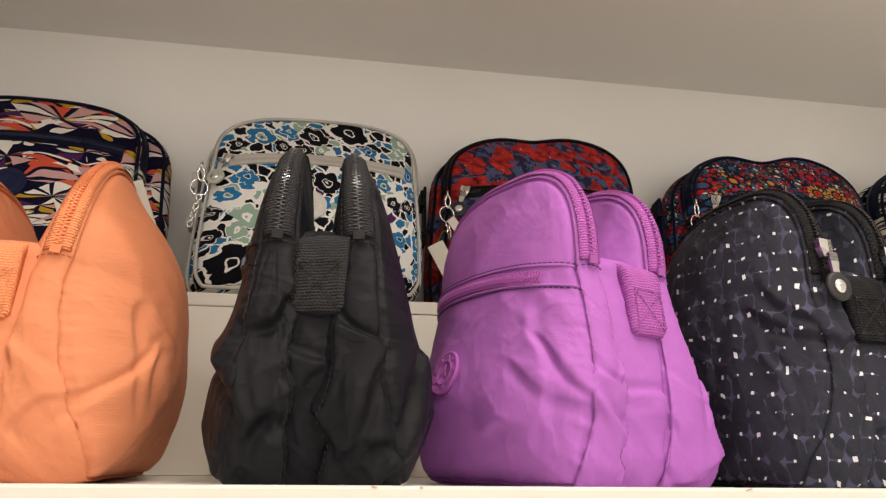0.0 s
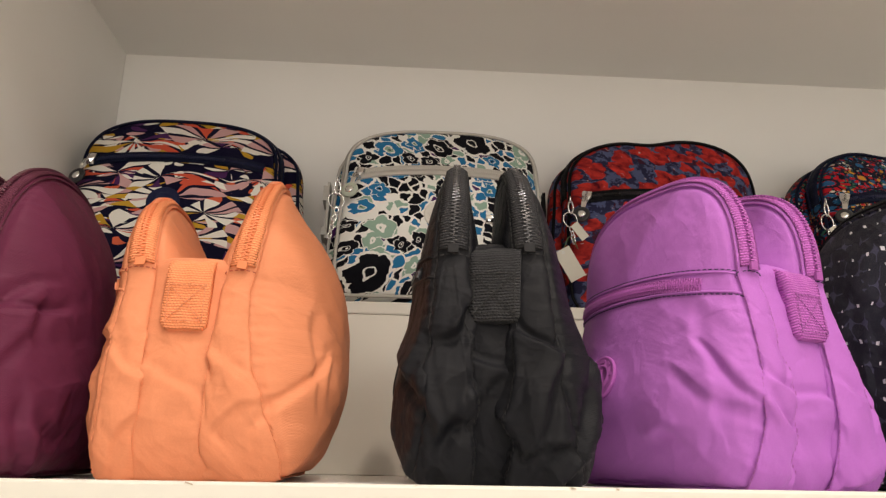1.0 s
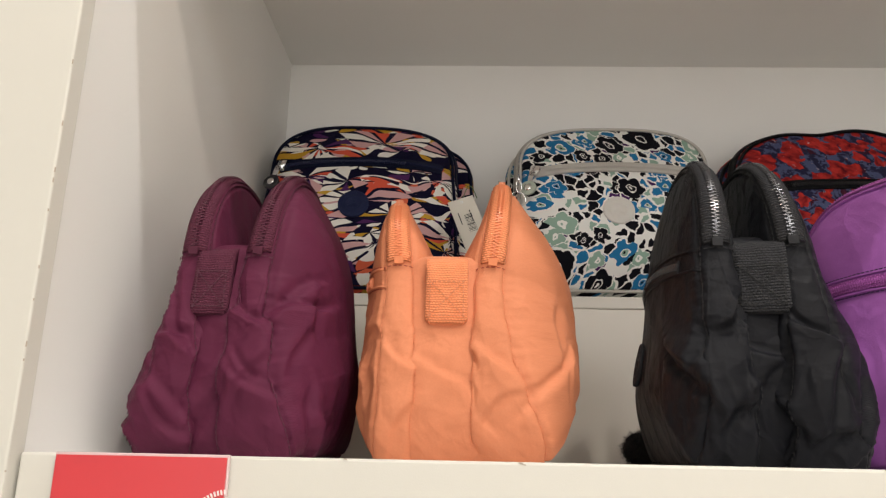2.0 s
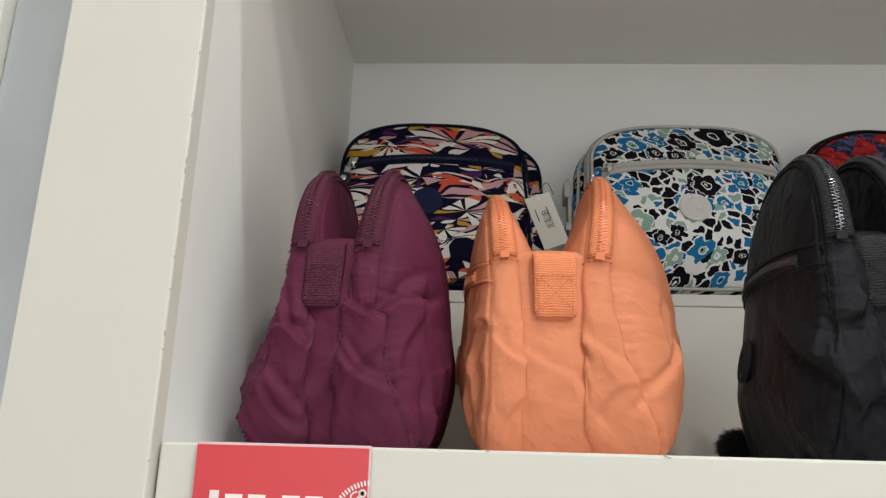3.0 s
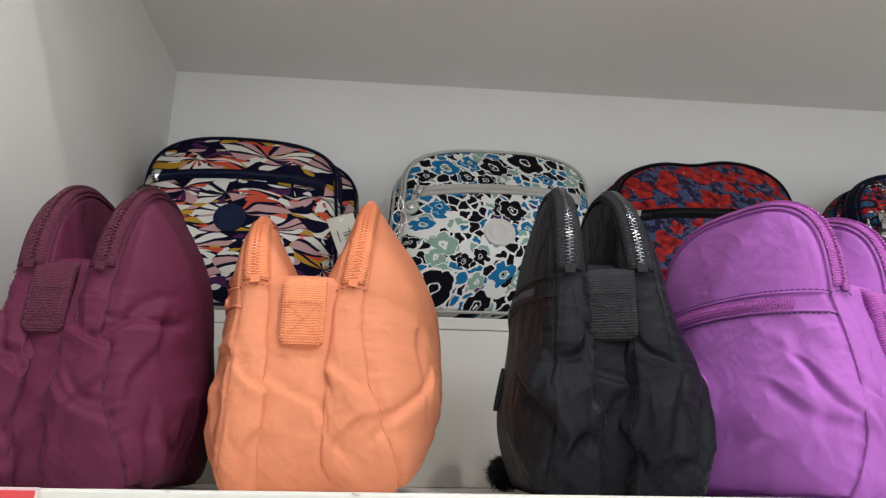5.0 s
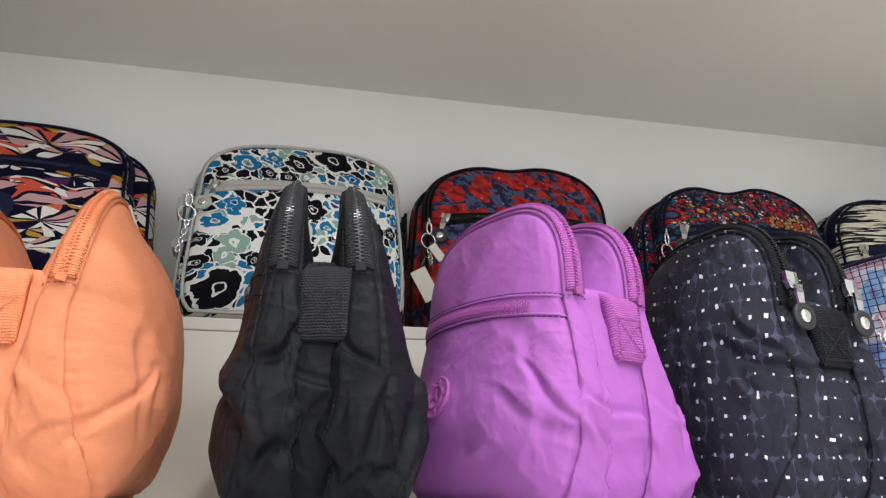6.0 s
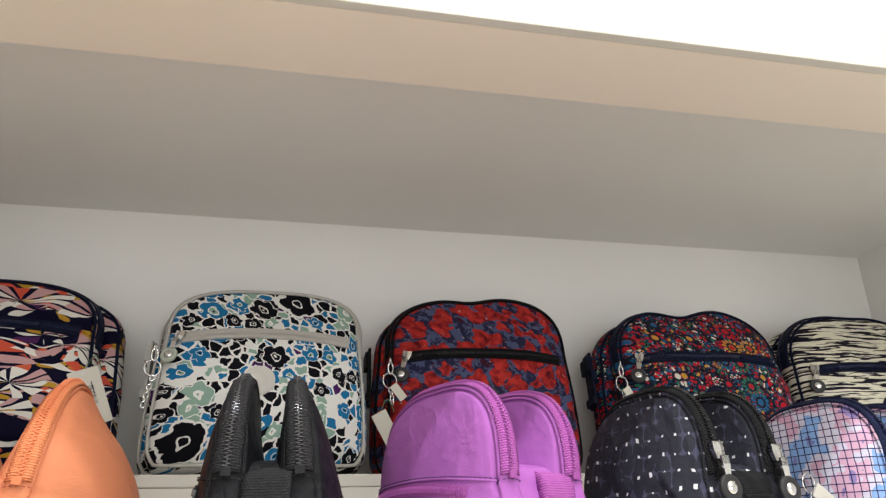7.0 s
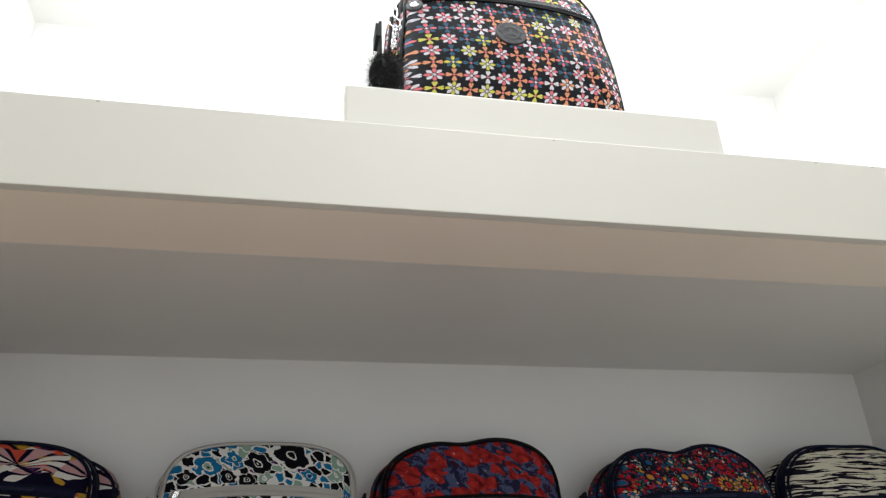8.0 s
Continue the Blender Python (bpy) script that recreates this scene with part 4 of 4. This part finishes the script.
        run = body.path([(t - 2 * t * i / 120, qm) for i in range(121)])
        teeth("zip_teeth", run, 0.0030, tooth, tape)
        p, n = body.at(t, qm), body.normal(t, qm)
        d = body.at(t - 0.02, qm) - p
        stop = joined_boxes([(frame_of(p + n * 0.003, n, d), 0.0065, 0.0080, 0.0024)])
        part("zip_end", stop, zip_fabric, tape)
        for q in (-0.272, 0.272):
            seam = body.path([(2 * math.pi * i / 180, q) for i in range(181)])
            stitches("seam_stitching", seam, 0.0004, tab_thread or thread, bag)
        stitches("stitching", body.path([(t + 0.03, -0.27 + 0.54 * i / 20) for i in range(21)]), 0.0016, thread, bag)
        if pulls:
            t2 = body.angle_at(0.190)
            p2, n2 = body.at(t2, qm), body.normal(t2, qm)
            zip_pull(bag, frame_of(p2 + n2 * 0.003, n2, body.at(t2 + 0.02, qm) - p2), CHROME, RUBBER, 1.25)
    if pocket_zip:
        # pocket zip on the front face
        track = []
        for i in range(41):
            v = -width * 0.31 + width * 0.70 * i / 40
            track.append(a.face(v, 0.157 + 0.006 * math.sin(math.pi * i / 40)))
        run = a.path(track)
        pocket = ribbon("pocket_zip", run, 0.0112, 0.0018, zip_fabric, bag)
        teeth("zip_teeth", run, 0.0024, tooth, pocket, 0.0026, 0.0046)
        for off in (-0.0080, 0.0080):
            edge = a.path([a.face(-width * 0.42 + width * 0.84 * i / 40, 0.157 + off + 0.006 * math.sin(math.pi * i / 40)) for i in range(41)])
            tube("welt", [p + n * 0.0008 for p, n in edge], 0.0011, fabric, bag, sides=6)
            stitches("stitching", [(p + Vector((0, 0, math.copysign(0.002, off))), n) for p, n in edge], 0.0012, thread, bag)
        badge(bag, a, 0.026, 0.090, 0.0195, zip_fabric, label="moulded tone-on-tone round badge")
    near = mid.at(mid.angle_at(0.122), 0).y
    webbing_loop(bag, ((zip_a + zip_b) / 2 + 0.002 + tab_shift, near - 0.002, 0.115), tab, 0.064, zip_fabric, tab_thread or thread, -9, tab_turn)
    bag.matrix_world = pose(*place, 0, 0, turn) @ Matrix.Diagonal((1, 1, 1.02, 1))
    return bag


ORANGE = nylon("orange_nylon", (0.665, 0.238, 0.122))
PLUM = nylon("burgundy_nylon", (0.104, 0.018, 0.045))
CHARCOAL = nylon("charcoal_nylon", (0.0085, 0.0088, 0.0112), 0.46, 0.3, 0.0048, 0.10)
ORCHID = nylon("orchid_nylon", (0.415, 0.132, 0.475), crinkle=0.0021)
BLACK = nylon("black_nylon", (0.005, 0.005, 0.006))
NAVY = nylon("navy_nylon", (0.005, 0.007, 0.022))
GREY_TAPE = nylon("stone_tape", (0.50, 0.48, 0.44))


def tones(name, c):
    return webbing(name + "_webbing", scaled(c, 0.95)), plain(name + "_teeth", scaled(c, 1.0), 0.28), plain(name + "_thread", scaled(c, 0.80), 0.7)


W_OR, T_OR, S_OR = tones("orange", (0.86, 0.28, 0.13))
S_DARK = plain("dark_plum_thread", (0.035, 0.010, 0.06), 0.7)
S_RUST = plain("rust_thread", (0.36, 0.06, 0.03), 0.7)
W_PL, T_PL, S_PL = tones("burgundy", (0.10, 0.024, 0.045))
W_CH, T_CH, S_CH = tones("charcoal", (0.027, 0.027, 0.030))
T_CH = plain("gunmetal_teeth", (0.085, 0.085, 0.092), 0.24, 0.45)
S_CH = plain("black_thread", (0.006, 0.006, 0.007), 0.7)
W_OC, T_OC, S_OC = tones("orchid", (0.42, 0.11, 0.41))
W_BK, T_BK, S_BK = tones("black", (0.013, 0.013, 0.015))
W_NV, T_NV, S_NV = tones("navy", (0.015, 0.02, 0.06))

side_backpack((-0.420, 0.670, DECK), -3, "burgundy crinkled nylon backpack standing sideways on the shelf", PLUM, W_PL, T_PL, S_PL, -0.080, 0.086, -0.040, 0.016, 0.262, 0.262, (0.05, 0.86), (0.75, 0.5), seed=3.0, tab_shift=-0.008, tab=0.031, lean=(0.003, 0.011), folds=0.0066, arch=2.2)
side_backpack((-0.231, 0.709, DECK), 1, "bright orange nylon backpack with two open-arched zips", ORANGE, W_OR, T_OR, S_RUST, -0.102, 0.115, -0.060, 0.020, 0.250, 0.272, (0.80, 0.92), (0.12, 0.40), valley=0.007, width=0.25, arch=2.2, dome=1.9, seed=11.0, folds=0.0043, tab_thread=S_OR, tab=0.036, lean=(-0.007, 0.016), gather=0.965)
charcoal_bag = side_backpack((0.012, 0.623, DECK), -3, "charcoal grey nylon backpack standing sideways on the shelf", CHARCOAL, W_CH, T_CH, S_CH, -0.090, 0.082, -0.043, 0.018, 0.262, 0.260, (0.55, 0.50), (0.20, 0.36), seed=19.0, folds=0.0078, lean=(0.005, -0.010), gather=0.90, tab_turn=-14, arch=2.3, dome=2.0)
part("slider", box_bm(-0.0065, 0.0035, 0.066, 0.074, 0.243, 0.251, 0.0015), CHROME, charcoal_bag, "silver metal zip slider", True)
side_backpack((0.194, 0.652, DECK), 24, "orchid purple nylon backpack turned slightly to its front", ORCHID, W_OC, T_OC, S_DARK, -0.092, 0.100, -0.030, 0.049, 0.262, 0.259, (0.55, 0.6), (0.25, 0.90), seed=27.0, folds=0.0052, tab_thread=S_OC, tab_shift=0.012, tab=0.036, arch=3.0)
DOTTED = dot_grid_print("dot_grid_nylon")
side_backpack((0.429, 0.657, DECK), 10, "black backpack with white dot grid and silver zip pulls", DOTTED, W_BK, T_BK, S_BK, -0.102, 0.092, -0.036, 0.036, 0.262, 0.260, (0.85, 0.6), seed=35.0, arch=2.9, pulls=True, pocket_zip=False, lining=DOTTED)
side_backpack((0.663, 0.695, DECK), 10, "pink and blue grid-printed backpack with navy zips", plaid_print("grid_nylon"), W_NV, T_NV, S_NV, -0.102, 0.092, -0.036, 0.036, 0.262, 0.258, (0.85, 0.6), seed=43.0, arch=2.9, pocket_zip=False, lining=NAVY)


# ---- printed backpacks facing forward on the riser ----
def front_backpack(place, turn, lean, label, print_mat, trim, zip_mat, tooth, badge_mat, width, height, shoulder, power, dip=0.0, dip_width=0.05, slant=0.0, seed=0.0, zip_at=0.70, group="back row backpacks", tilt_zip=0.0, back_shift=0.012, pull_disc=RUBBER, zip_bow=0.008, dip_at=0.0):
    """A small backpack with its printed front to local -x; local +y is the viewer's left."""
    bag = tagged(new("backpack"), label=label, category="backpack", group=group)
    h = height
    sides = ((0.0, 0.93), (h * 0.08, 1.0), (h * 0.4, 1.0), (shoulder, 0.96))
    front = Pillow(h, width, sides, shoulder, power, [(0, -0.066), (h * 0.15, -0.078), (h * 0.5, -0.074), (h * 0.8, -0.060), (h, -0.044)], [(0, -0.012), (h, -0.006)],
                   [(0, -0.056), (h, -0.040)], [(0, -0.012), (h, -0.006)], dip, dip_width, 0.26, slant, 3.5, dip_at=dip_at)
    rear = Pillow(h * 0.985, width * 1.02, sides, shoulder * 0.985, power, [(0, -0.014), (h, -0.008)], [(0, 0.050), (h, 0.040)], [(0, -0.014), (h, -0.008)], [(0, 0.036), (h, 0.032)], dip, dip_width, 0.30, slant, 3.0, dip_at=dip_at)
    front.skin("front_panel", print_mat, bag, seed=seed, folds=0.0030, around=200, fine=0.9, count=8, zipped=False)
    back = rear.skin("main_compartment", print_mat, bag, seed=seed + 3, folds=0.0025, around=120, fine=0.6, count=4, zipped=False)
    for v in back.data.vertices:
        v.co.y += back_shift
    for body, q, shift in ((front, -0.26, 0.0), (rear, -0.28, back_shift)):
        ring = [body.at(2 * math.pi * i / 160, q) + body.normal(2 * math.pi * i / 160, q) * 0.0008 + Vector((0, shift, 0)) for i in range(160)]
        tube("piping", ring, 0.0024, trim, bag, closed=True, sides=6)
    t = front.angle_at(h * 0.62)
    tape = front.strip("zip_tape", t, -t, -0.16, 0.20, 0.0020, trim, bag)
    teeth("zip_teeth", front.path([(t - 2 * t * i / 160, 0.02) for i in range(161)]), 0.0028, tooth, tape)
    # pocket zip across the front
    n = 48
    track = [front.face(-width * 0.41 + width * 0.82 * i / n, h * zip_at + zip_bow * math.sin(math.pi * i / n) + tilt_zip * (i / n - 0.5)) for i in range(n + 1)]
    run = front.path(track)
    pocket = ribbon("pocket_zip", run, 0.0165, 0.0024, zip_mat, bag)
    teeth("zip_teeth", run, 0.0030, tooth, pocket, 0.0028, 0.0052)
    badge(bag, front, 0.004, h * zip_at - 0.066, 0.0215, badge_mat, label="moulded round badge")
    # the pull hangs at the viewer's left end of the pocket zip
    p, nn = run[-2]
    zip_pull(bag, frame_of(p + nn * 0.003, nn, Vector((0, 0.25, -1))), CHROME, pull_disc, 1.2)
    # side strap with buckle
    edge = rear.at(-rear.angle_at(h * 0.5), 0) + Vector((0.002, back_shift, 0))
    items = [(Matrix.Translation(edge + Vector((0, 0.004, 0.02))), 0.026, 0.004, 0.09), (Matrix.Translation(edge + Vector((0, 0.007, 0.045))), 0.032, 0.008, 0.024), (Matrix.Translation(edge + Vector((0, 0.007, -0.015))), 0.030, 0.007, 0.012)]
    part("side_strap", joined_boxes(items), trim, bag, "short strap with plastic buckle")
    bag.matrix_world = Matrix.Translation(place) @ pose(0, 0, 0, lean, 0, 0) @ pose(0, 0, 0, 0, 0, 90 + turn)
    return bag


ROW = 1.6365
front_backpack((-0.382, 0.990, ROW), 0, -9, "navy backpack printed with fans of coloured petals", fan_print("fan_petal_print"), NAVY, NAVY, T_NV, W_NV, 0.282, 0.272, 0.190, 2.8, slant=0.03, seed=2.0, zip_at=0.68, back_shift=-0.024)
front_backpack((-0.020, 0.990, ROW), 0, -9, "white backpack with blue and black flower print", posy_print("posy_print"), GREY_TAPE, GREY_TAPE, plain("stone_teeth", (0.55, 0.53, 0.49), 0.45), plain("stone_rubber", (0.62, 0.60, 0.55), 0.5), 0.288, 0.272, 0.195, 3.0, seed=9.0, zip_at=0.66, pull_disc=plain("sage_rubber", (0.42, 0.46, 0.38), 0.5))
front_backpack((0.308, 1.036, ROW), 0, -5, "slate blue backpack with red poppy print", poppy_print("poppy_print"), BLACK, BLACK, T_BK, RUBBER, 0.300, 0.286, 0.19, 2.8, dip=0.007, dip_width=0.035, dip_at=0.01, slant=-0.06, seed=14.0, zip_at=0.60)
front_backpack((0.667, 0.990, ROW), 0, -9, "multicoloured folk flower backpack with a heart-shaped top", folk_print("folk_flower_print"), NAVY, NAVY, T_NV, NAVY, 0.296, 0.277, 0.18, 2.4, dip=0.019, dip_width=0.045, dip_at=0.015, slant=-0.02, seed=21.0, zip_at=0.60, back_shift=0.016)
front_backpack((0.978, 0.990, ROW), 0, -9, "black and cream brush-striped backpack beside the wall", brush_stripe_print("brush_stripe_print"), NAVY, NAVY, T_NV, NAVY, 0.305, 0.277, 0.17, 2.3, dip=0.006, seed=28.0, zip_at=0.56, back_shift=0.012)
front_backpack((0.285, 0.625, 2.2005), 0, -3, "black backpack with a grid of bright small flowers", petal_grid_print("petal_grid_print"), BLACK, BLACK, T_BK, RUBBER, 0.310, 0.34, 0.20, 2.3, seed=33.0, zip_at=0.66, group="upper shelf backpack")


# ---- price sign ----
def lettering(name, text, m, size, material, parent):
    c = bpy.data.curves.new(name, "FONT")
    c.body, c.size, c.extrude, c.align_x, c.align_y = text, size, 0.0002, "CENTER", "CENTER"
    c.materials.append(material)
    ob = new(name, c)
    ob.parent = parent
    ob.matrix_world = m
    return ob


sign = tagged(new("price_sign"), label="red price sign in a clear holder on the shelf edge", category="sign")
part("holder", box_bm(-0.491, -0.379, 0.4455, 0.4492, SHELF - 0.085, SHELF + 0.0022, 0.0005), plain("clear_holder", (0.70, 0.55, 0.55), 0.15), sign)
part("card", box_bm(-0.4898, -0.3802, 0.4440, 0.4454, SHELF - 0.083, SHELF + 0.0005), SIGN_RED, sign)
for i, (x, wide) in enumerate(((-0.476, 0.006), (-0.4635, 0.011), (-0.4490, 0.011), (-0.4385, 0.004), (-0.4275, 0.011), (-0.4130, 0.011))):
    high = 0.006 if i == 3 else 0.030
    z1 = 1.4040 if i != 3 else 1.3790
    if i == 0:
        z1 = 1.4060
    part("price_bar", box_bm(x - wide / 2, x + wide / 2, 0.4434, 0.4441, z1 - high, z1, 0.0003), SIGN_WHITE, sign)
dashes = []
for i in range(33):
    t = math.radians(96 + 5.0 * i)
    dashes.append((pose(-0.3770 + 0.0245 * math.cos(t), 0.4438, 1.3885 + 0.0245 * math.sin(t), 0, -math.degrees(t), 0), 0.0030, 0.0006, 0.0011))
part("stamp_ring", joined_boxes(dashes), SIGN_WHITE, sign, "dashed white stamp ring")
for text, deg in (("N", 148), ("G", 124)):
    t = math.radians(deg)
    lettering("stamp_letter", text, pose(-0.3770 + 0.0180 * math.cos(t), 0.4437, 1.3885 + 0.0180 * math.sin(t), 90, 0, 0) @ pose(0, 0, 0, 0, 0, deg - 90), 0.0105, SIGN_WHITE, sign)
star = joined_boxes([(pose(-0.3830, 0.4438, 1.4065, 0, 36 * k, 0), 0.0050, 0.0006, 0.0012) for k in range(5)])
part("stamp_star", star, SIGN_WHITE, sign)


# ---- charms and tags hanging from the bags ----
def ring_bm(radius, wire, m, stretch=1.0, sides=24):
    bm = bmesh.new()
    rows = []
    for i in range(sides):
        t = 2 * math.pi * i / sides
        row = []
        for k in range(6):
            p = 2 * math.pi * k / 6
            r = radius + wire * math.cos(p)
            row.append(bm.verts.new(m @ Vector((r * math.cos(t), wire * math.sin(p), r * math.sin(t) * stretch))))
        rows.append(row)
    for i in range(sides):
        for k in range(6):
            bm.faces.new((rows[i][k], rows[i][(k + 1) % 6], rows[(i + 1) % sides][(k + 1) % 6], rows[(i + 1) % sides][k]))
    bmesh.ops.recalc_face_normals(bm, faces=bm.faces)
    return bm


def key_ring(place, radius, label, links=5, drift=(0.001, 0.0), card=None, clip=True):
    """Split ring with a lobster clip above, a short chain below and perhaps a small card."""
    x, y, z = place
    thing = tagged(new("key_ring"), label=label, category="key ring", group="key rings")
    part("ring", ring_bm(radius, 0.0009, pose(x, y, z, 0, 0, 18)), CHROME, thing, smooth=True)
    if clip:
        part("clip", ring_bm(0.0042, 0.0011, pose(x + 0.001, y, z + radius + 0.0075, 0, 0, 25), 2.0), CHROME, thing, smooth=True)
        part("swivel", ring_bm(0.0030, 0.0010, pose(x + 0.001, y, z + radius + 0.0185, 0, 0, 70), 1.3), CHROME, thing, smooth=True)
    for i in range(links):
        part("link", ring_bm(0.0028, 0.0008, pose(x + drift[0] * i + 0.001, y - 0.001, z - radius - 0.003 - 0.0058 * i, 0, 12, 90 * (i % 2) + 20), 1.45, 14), CHROME, thing, smooth=True)
    if card:
        wide, high, angle, mat = card
        m = pose(x + 0.004, y - 0.003, z - radius * 0.6, 0, angle, 8)
        bm = box_bm(-wide / 2, wide / 2, -0.0006, 0.0006, -high, 0, 0.0004)
        bmesh.ops.transform(bm, matrix=m, verts=bm.verts)
        part("small_card", bm, mat, thing, "small white card")
    return thing


def hang_tag(place, wide, high, lean, turn, label, bars=True):
    thing = tagged(new("hang_tag"), label=label, category="tag", group="hang tags")
    m = pose(*place, 0, lean, turn)
    bm = box_bm(-wide / 2, wide / 2, -0.0005, 0.0005, -high / 2, high / 2, 0.0003)
    bmesh.ops.transform(bm, matrix=m, verts=bm.verts)
    part("card", bm, PAPER, thing)
    rng = random.Random(8)
    if bars:
        items = []
        zz = -0.010
        for i in range(13):
            h = rng.choice((0.0005, 0.0008, 0.0013))
            items.append((m @ Matrix.Translation((0.002, -0.0007, zz + i * 0.0019)), wide * 0.30, 0.0003, h))
        part("barcode", joined_boxes(items), INK, thing)
        items = [(m @ Matrix.Translation((0.002 + k * 0.008 - 0.012, -0.0007, 0.010 + 0.003 * (k % 2))), 0.0012, 0.0003, 0.016) for k in range(3) if k != 1]
        part("print_bar", joined_boxes(items), INK, thing)
    part("eyelet", ring_bm(0.0016, 0.0004, m @ Matrix.Translation((0, -0.0004, high / 2 - 0.005)), 1, 12), METAL, thing)
    top = m @ Vector((0, -0.001, high / 2 - 0.005))
    cord = [top + Vector((0.020 * s, 0.002, 0.020 * math.sin(math.pi * s) + 0.006 * s)) for s in [k / 10 for k in range(11)]]
    tube("cord", cord, 0.0006, THREAD, thing)
    return thing


def fur_charm(place, radius, label, seed=1):
    """A fuzzy black pompom: a core under many fine curved hairs."""
    thing = tagged(new("fur_charm"), label=label, category="charm", group="fur charms")
    c = Vector(place)
    bm = bmesh.new()
    bmesh.ops.create_icosphere(bm, subdivisions=3, radius=radius * 0.72)
    for v in bm.verts:
        v.co *= 1 + 0.12 * noise.noise(v.co * 90)
    bmesh.ops.translate(bm, verts=bm.verts, vec=c)
    part("core", bm, FUR, thing, smooth=True)
    rng = random.Random(seed)
    verts, faces = [], []
    for i in range(2400):
        d = Vector((rng.gauss(0, 1), rng.gauss(0, 1), rng.gauss(0, 1))).normalized()
        s = d.orthogonal().normalized() * 0.00045
        bend = Vector((rng.uniform(-1, 1), rng.uniform(-1, 1), rng.uniform(-1.4, 0.4))) * radius * 0.25
        a, b, e = c + d * radius * 0.65, c + d * radius * 0.88 + bend * 0.4, c + d * radius * rng.uniform(0.95, 1.15) + bend
        n = len(verts)
        verts += [a - s, a + s, b + s * 0.7, b - s * 0.7, e]
        faces += [(n, n + 1, n + 2, n + 3), (n + 3, n + 2, n + 4)]
    hair = mesh_object("hair", verts, faces, FUR, thing)
    tagged(hair, kind="stuff")
    return thing


key_ring((-0.161, 0.922, 1.772), 0.0105, "thin silver ring with a chain hanging from the flowered backpack", 7, (-0.0012, 0))
key_ring((0.160, 0.968, 1.772), 0.0110, "silver key ring with a small white card on the poppy backpack", 4, (0.001, 0), (0.013, 0.026, -40, PAPER))
key_ring((0.498, 0.915, 1.764), 0.0110, "silver key ring with a small white card on the folk-print backpack", 4, (0.001, 0), (0.013, 0.032, -32, PAPER))
key_ring((0.533, 0.590, 1.596), 0.0095, "silver ring, chain and leather flap on the grid-printed backpack", 7, (0.0022, 0), (0.016, 0.036, -52, plain("pale_leather", (0.52, 0.50, 0.46), 0.6)), clip=False)
key_ring((0.118, 0.530, 2.335), 0.0085, "silver clip and chain beside the flower-grid backpack", 6, (-0.0005, 0))
hang_tag((-0.226, 0.895, 1.728), 0.036, 0.072, -22, 12, "cream price tag with a barcode between two backpacks")
hang_tag((0.150, 0.935, 1.700), 0.022, 0.046, -28, -10, "plain cream paper tag hanging beside the poppy backpack", False)
fur_charm((-0.046, 0.770, DECK + 0.020), 0.019, "fuzzy black charm lying on the shelf beside the charcoal backpack", 2)
fur_charm((0.556, 0.590, 1.512), 0.030, "fuzzy black charm hanging on the grid-printed backpack", 3)
fur_charm((0.107, 0.522, 2.244), 0.029, "fuzzy black tassel charm on the upper shelf", 4)
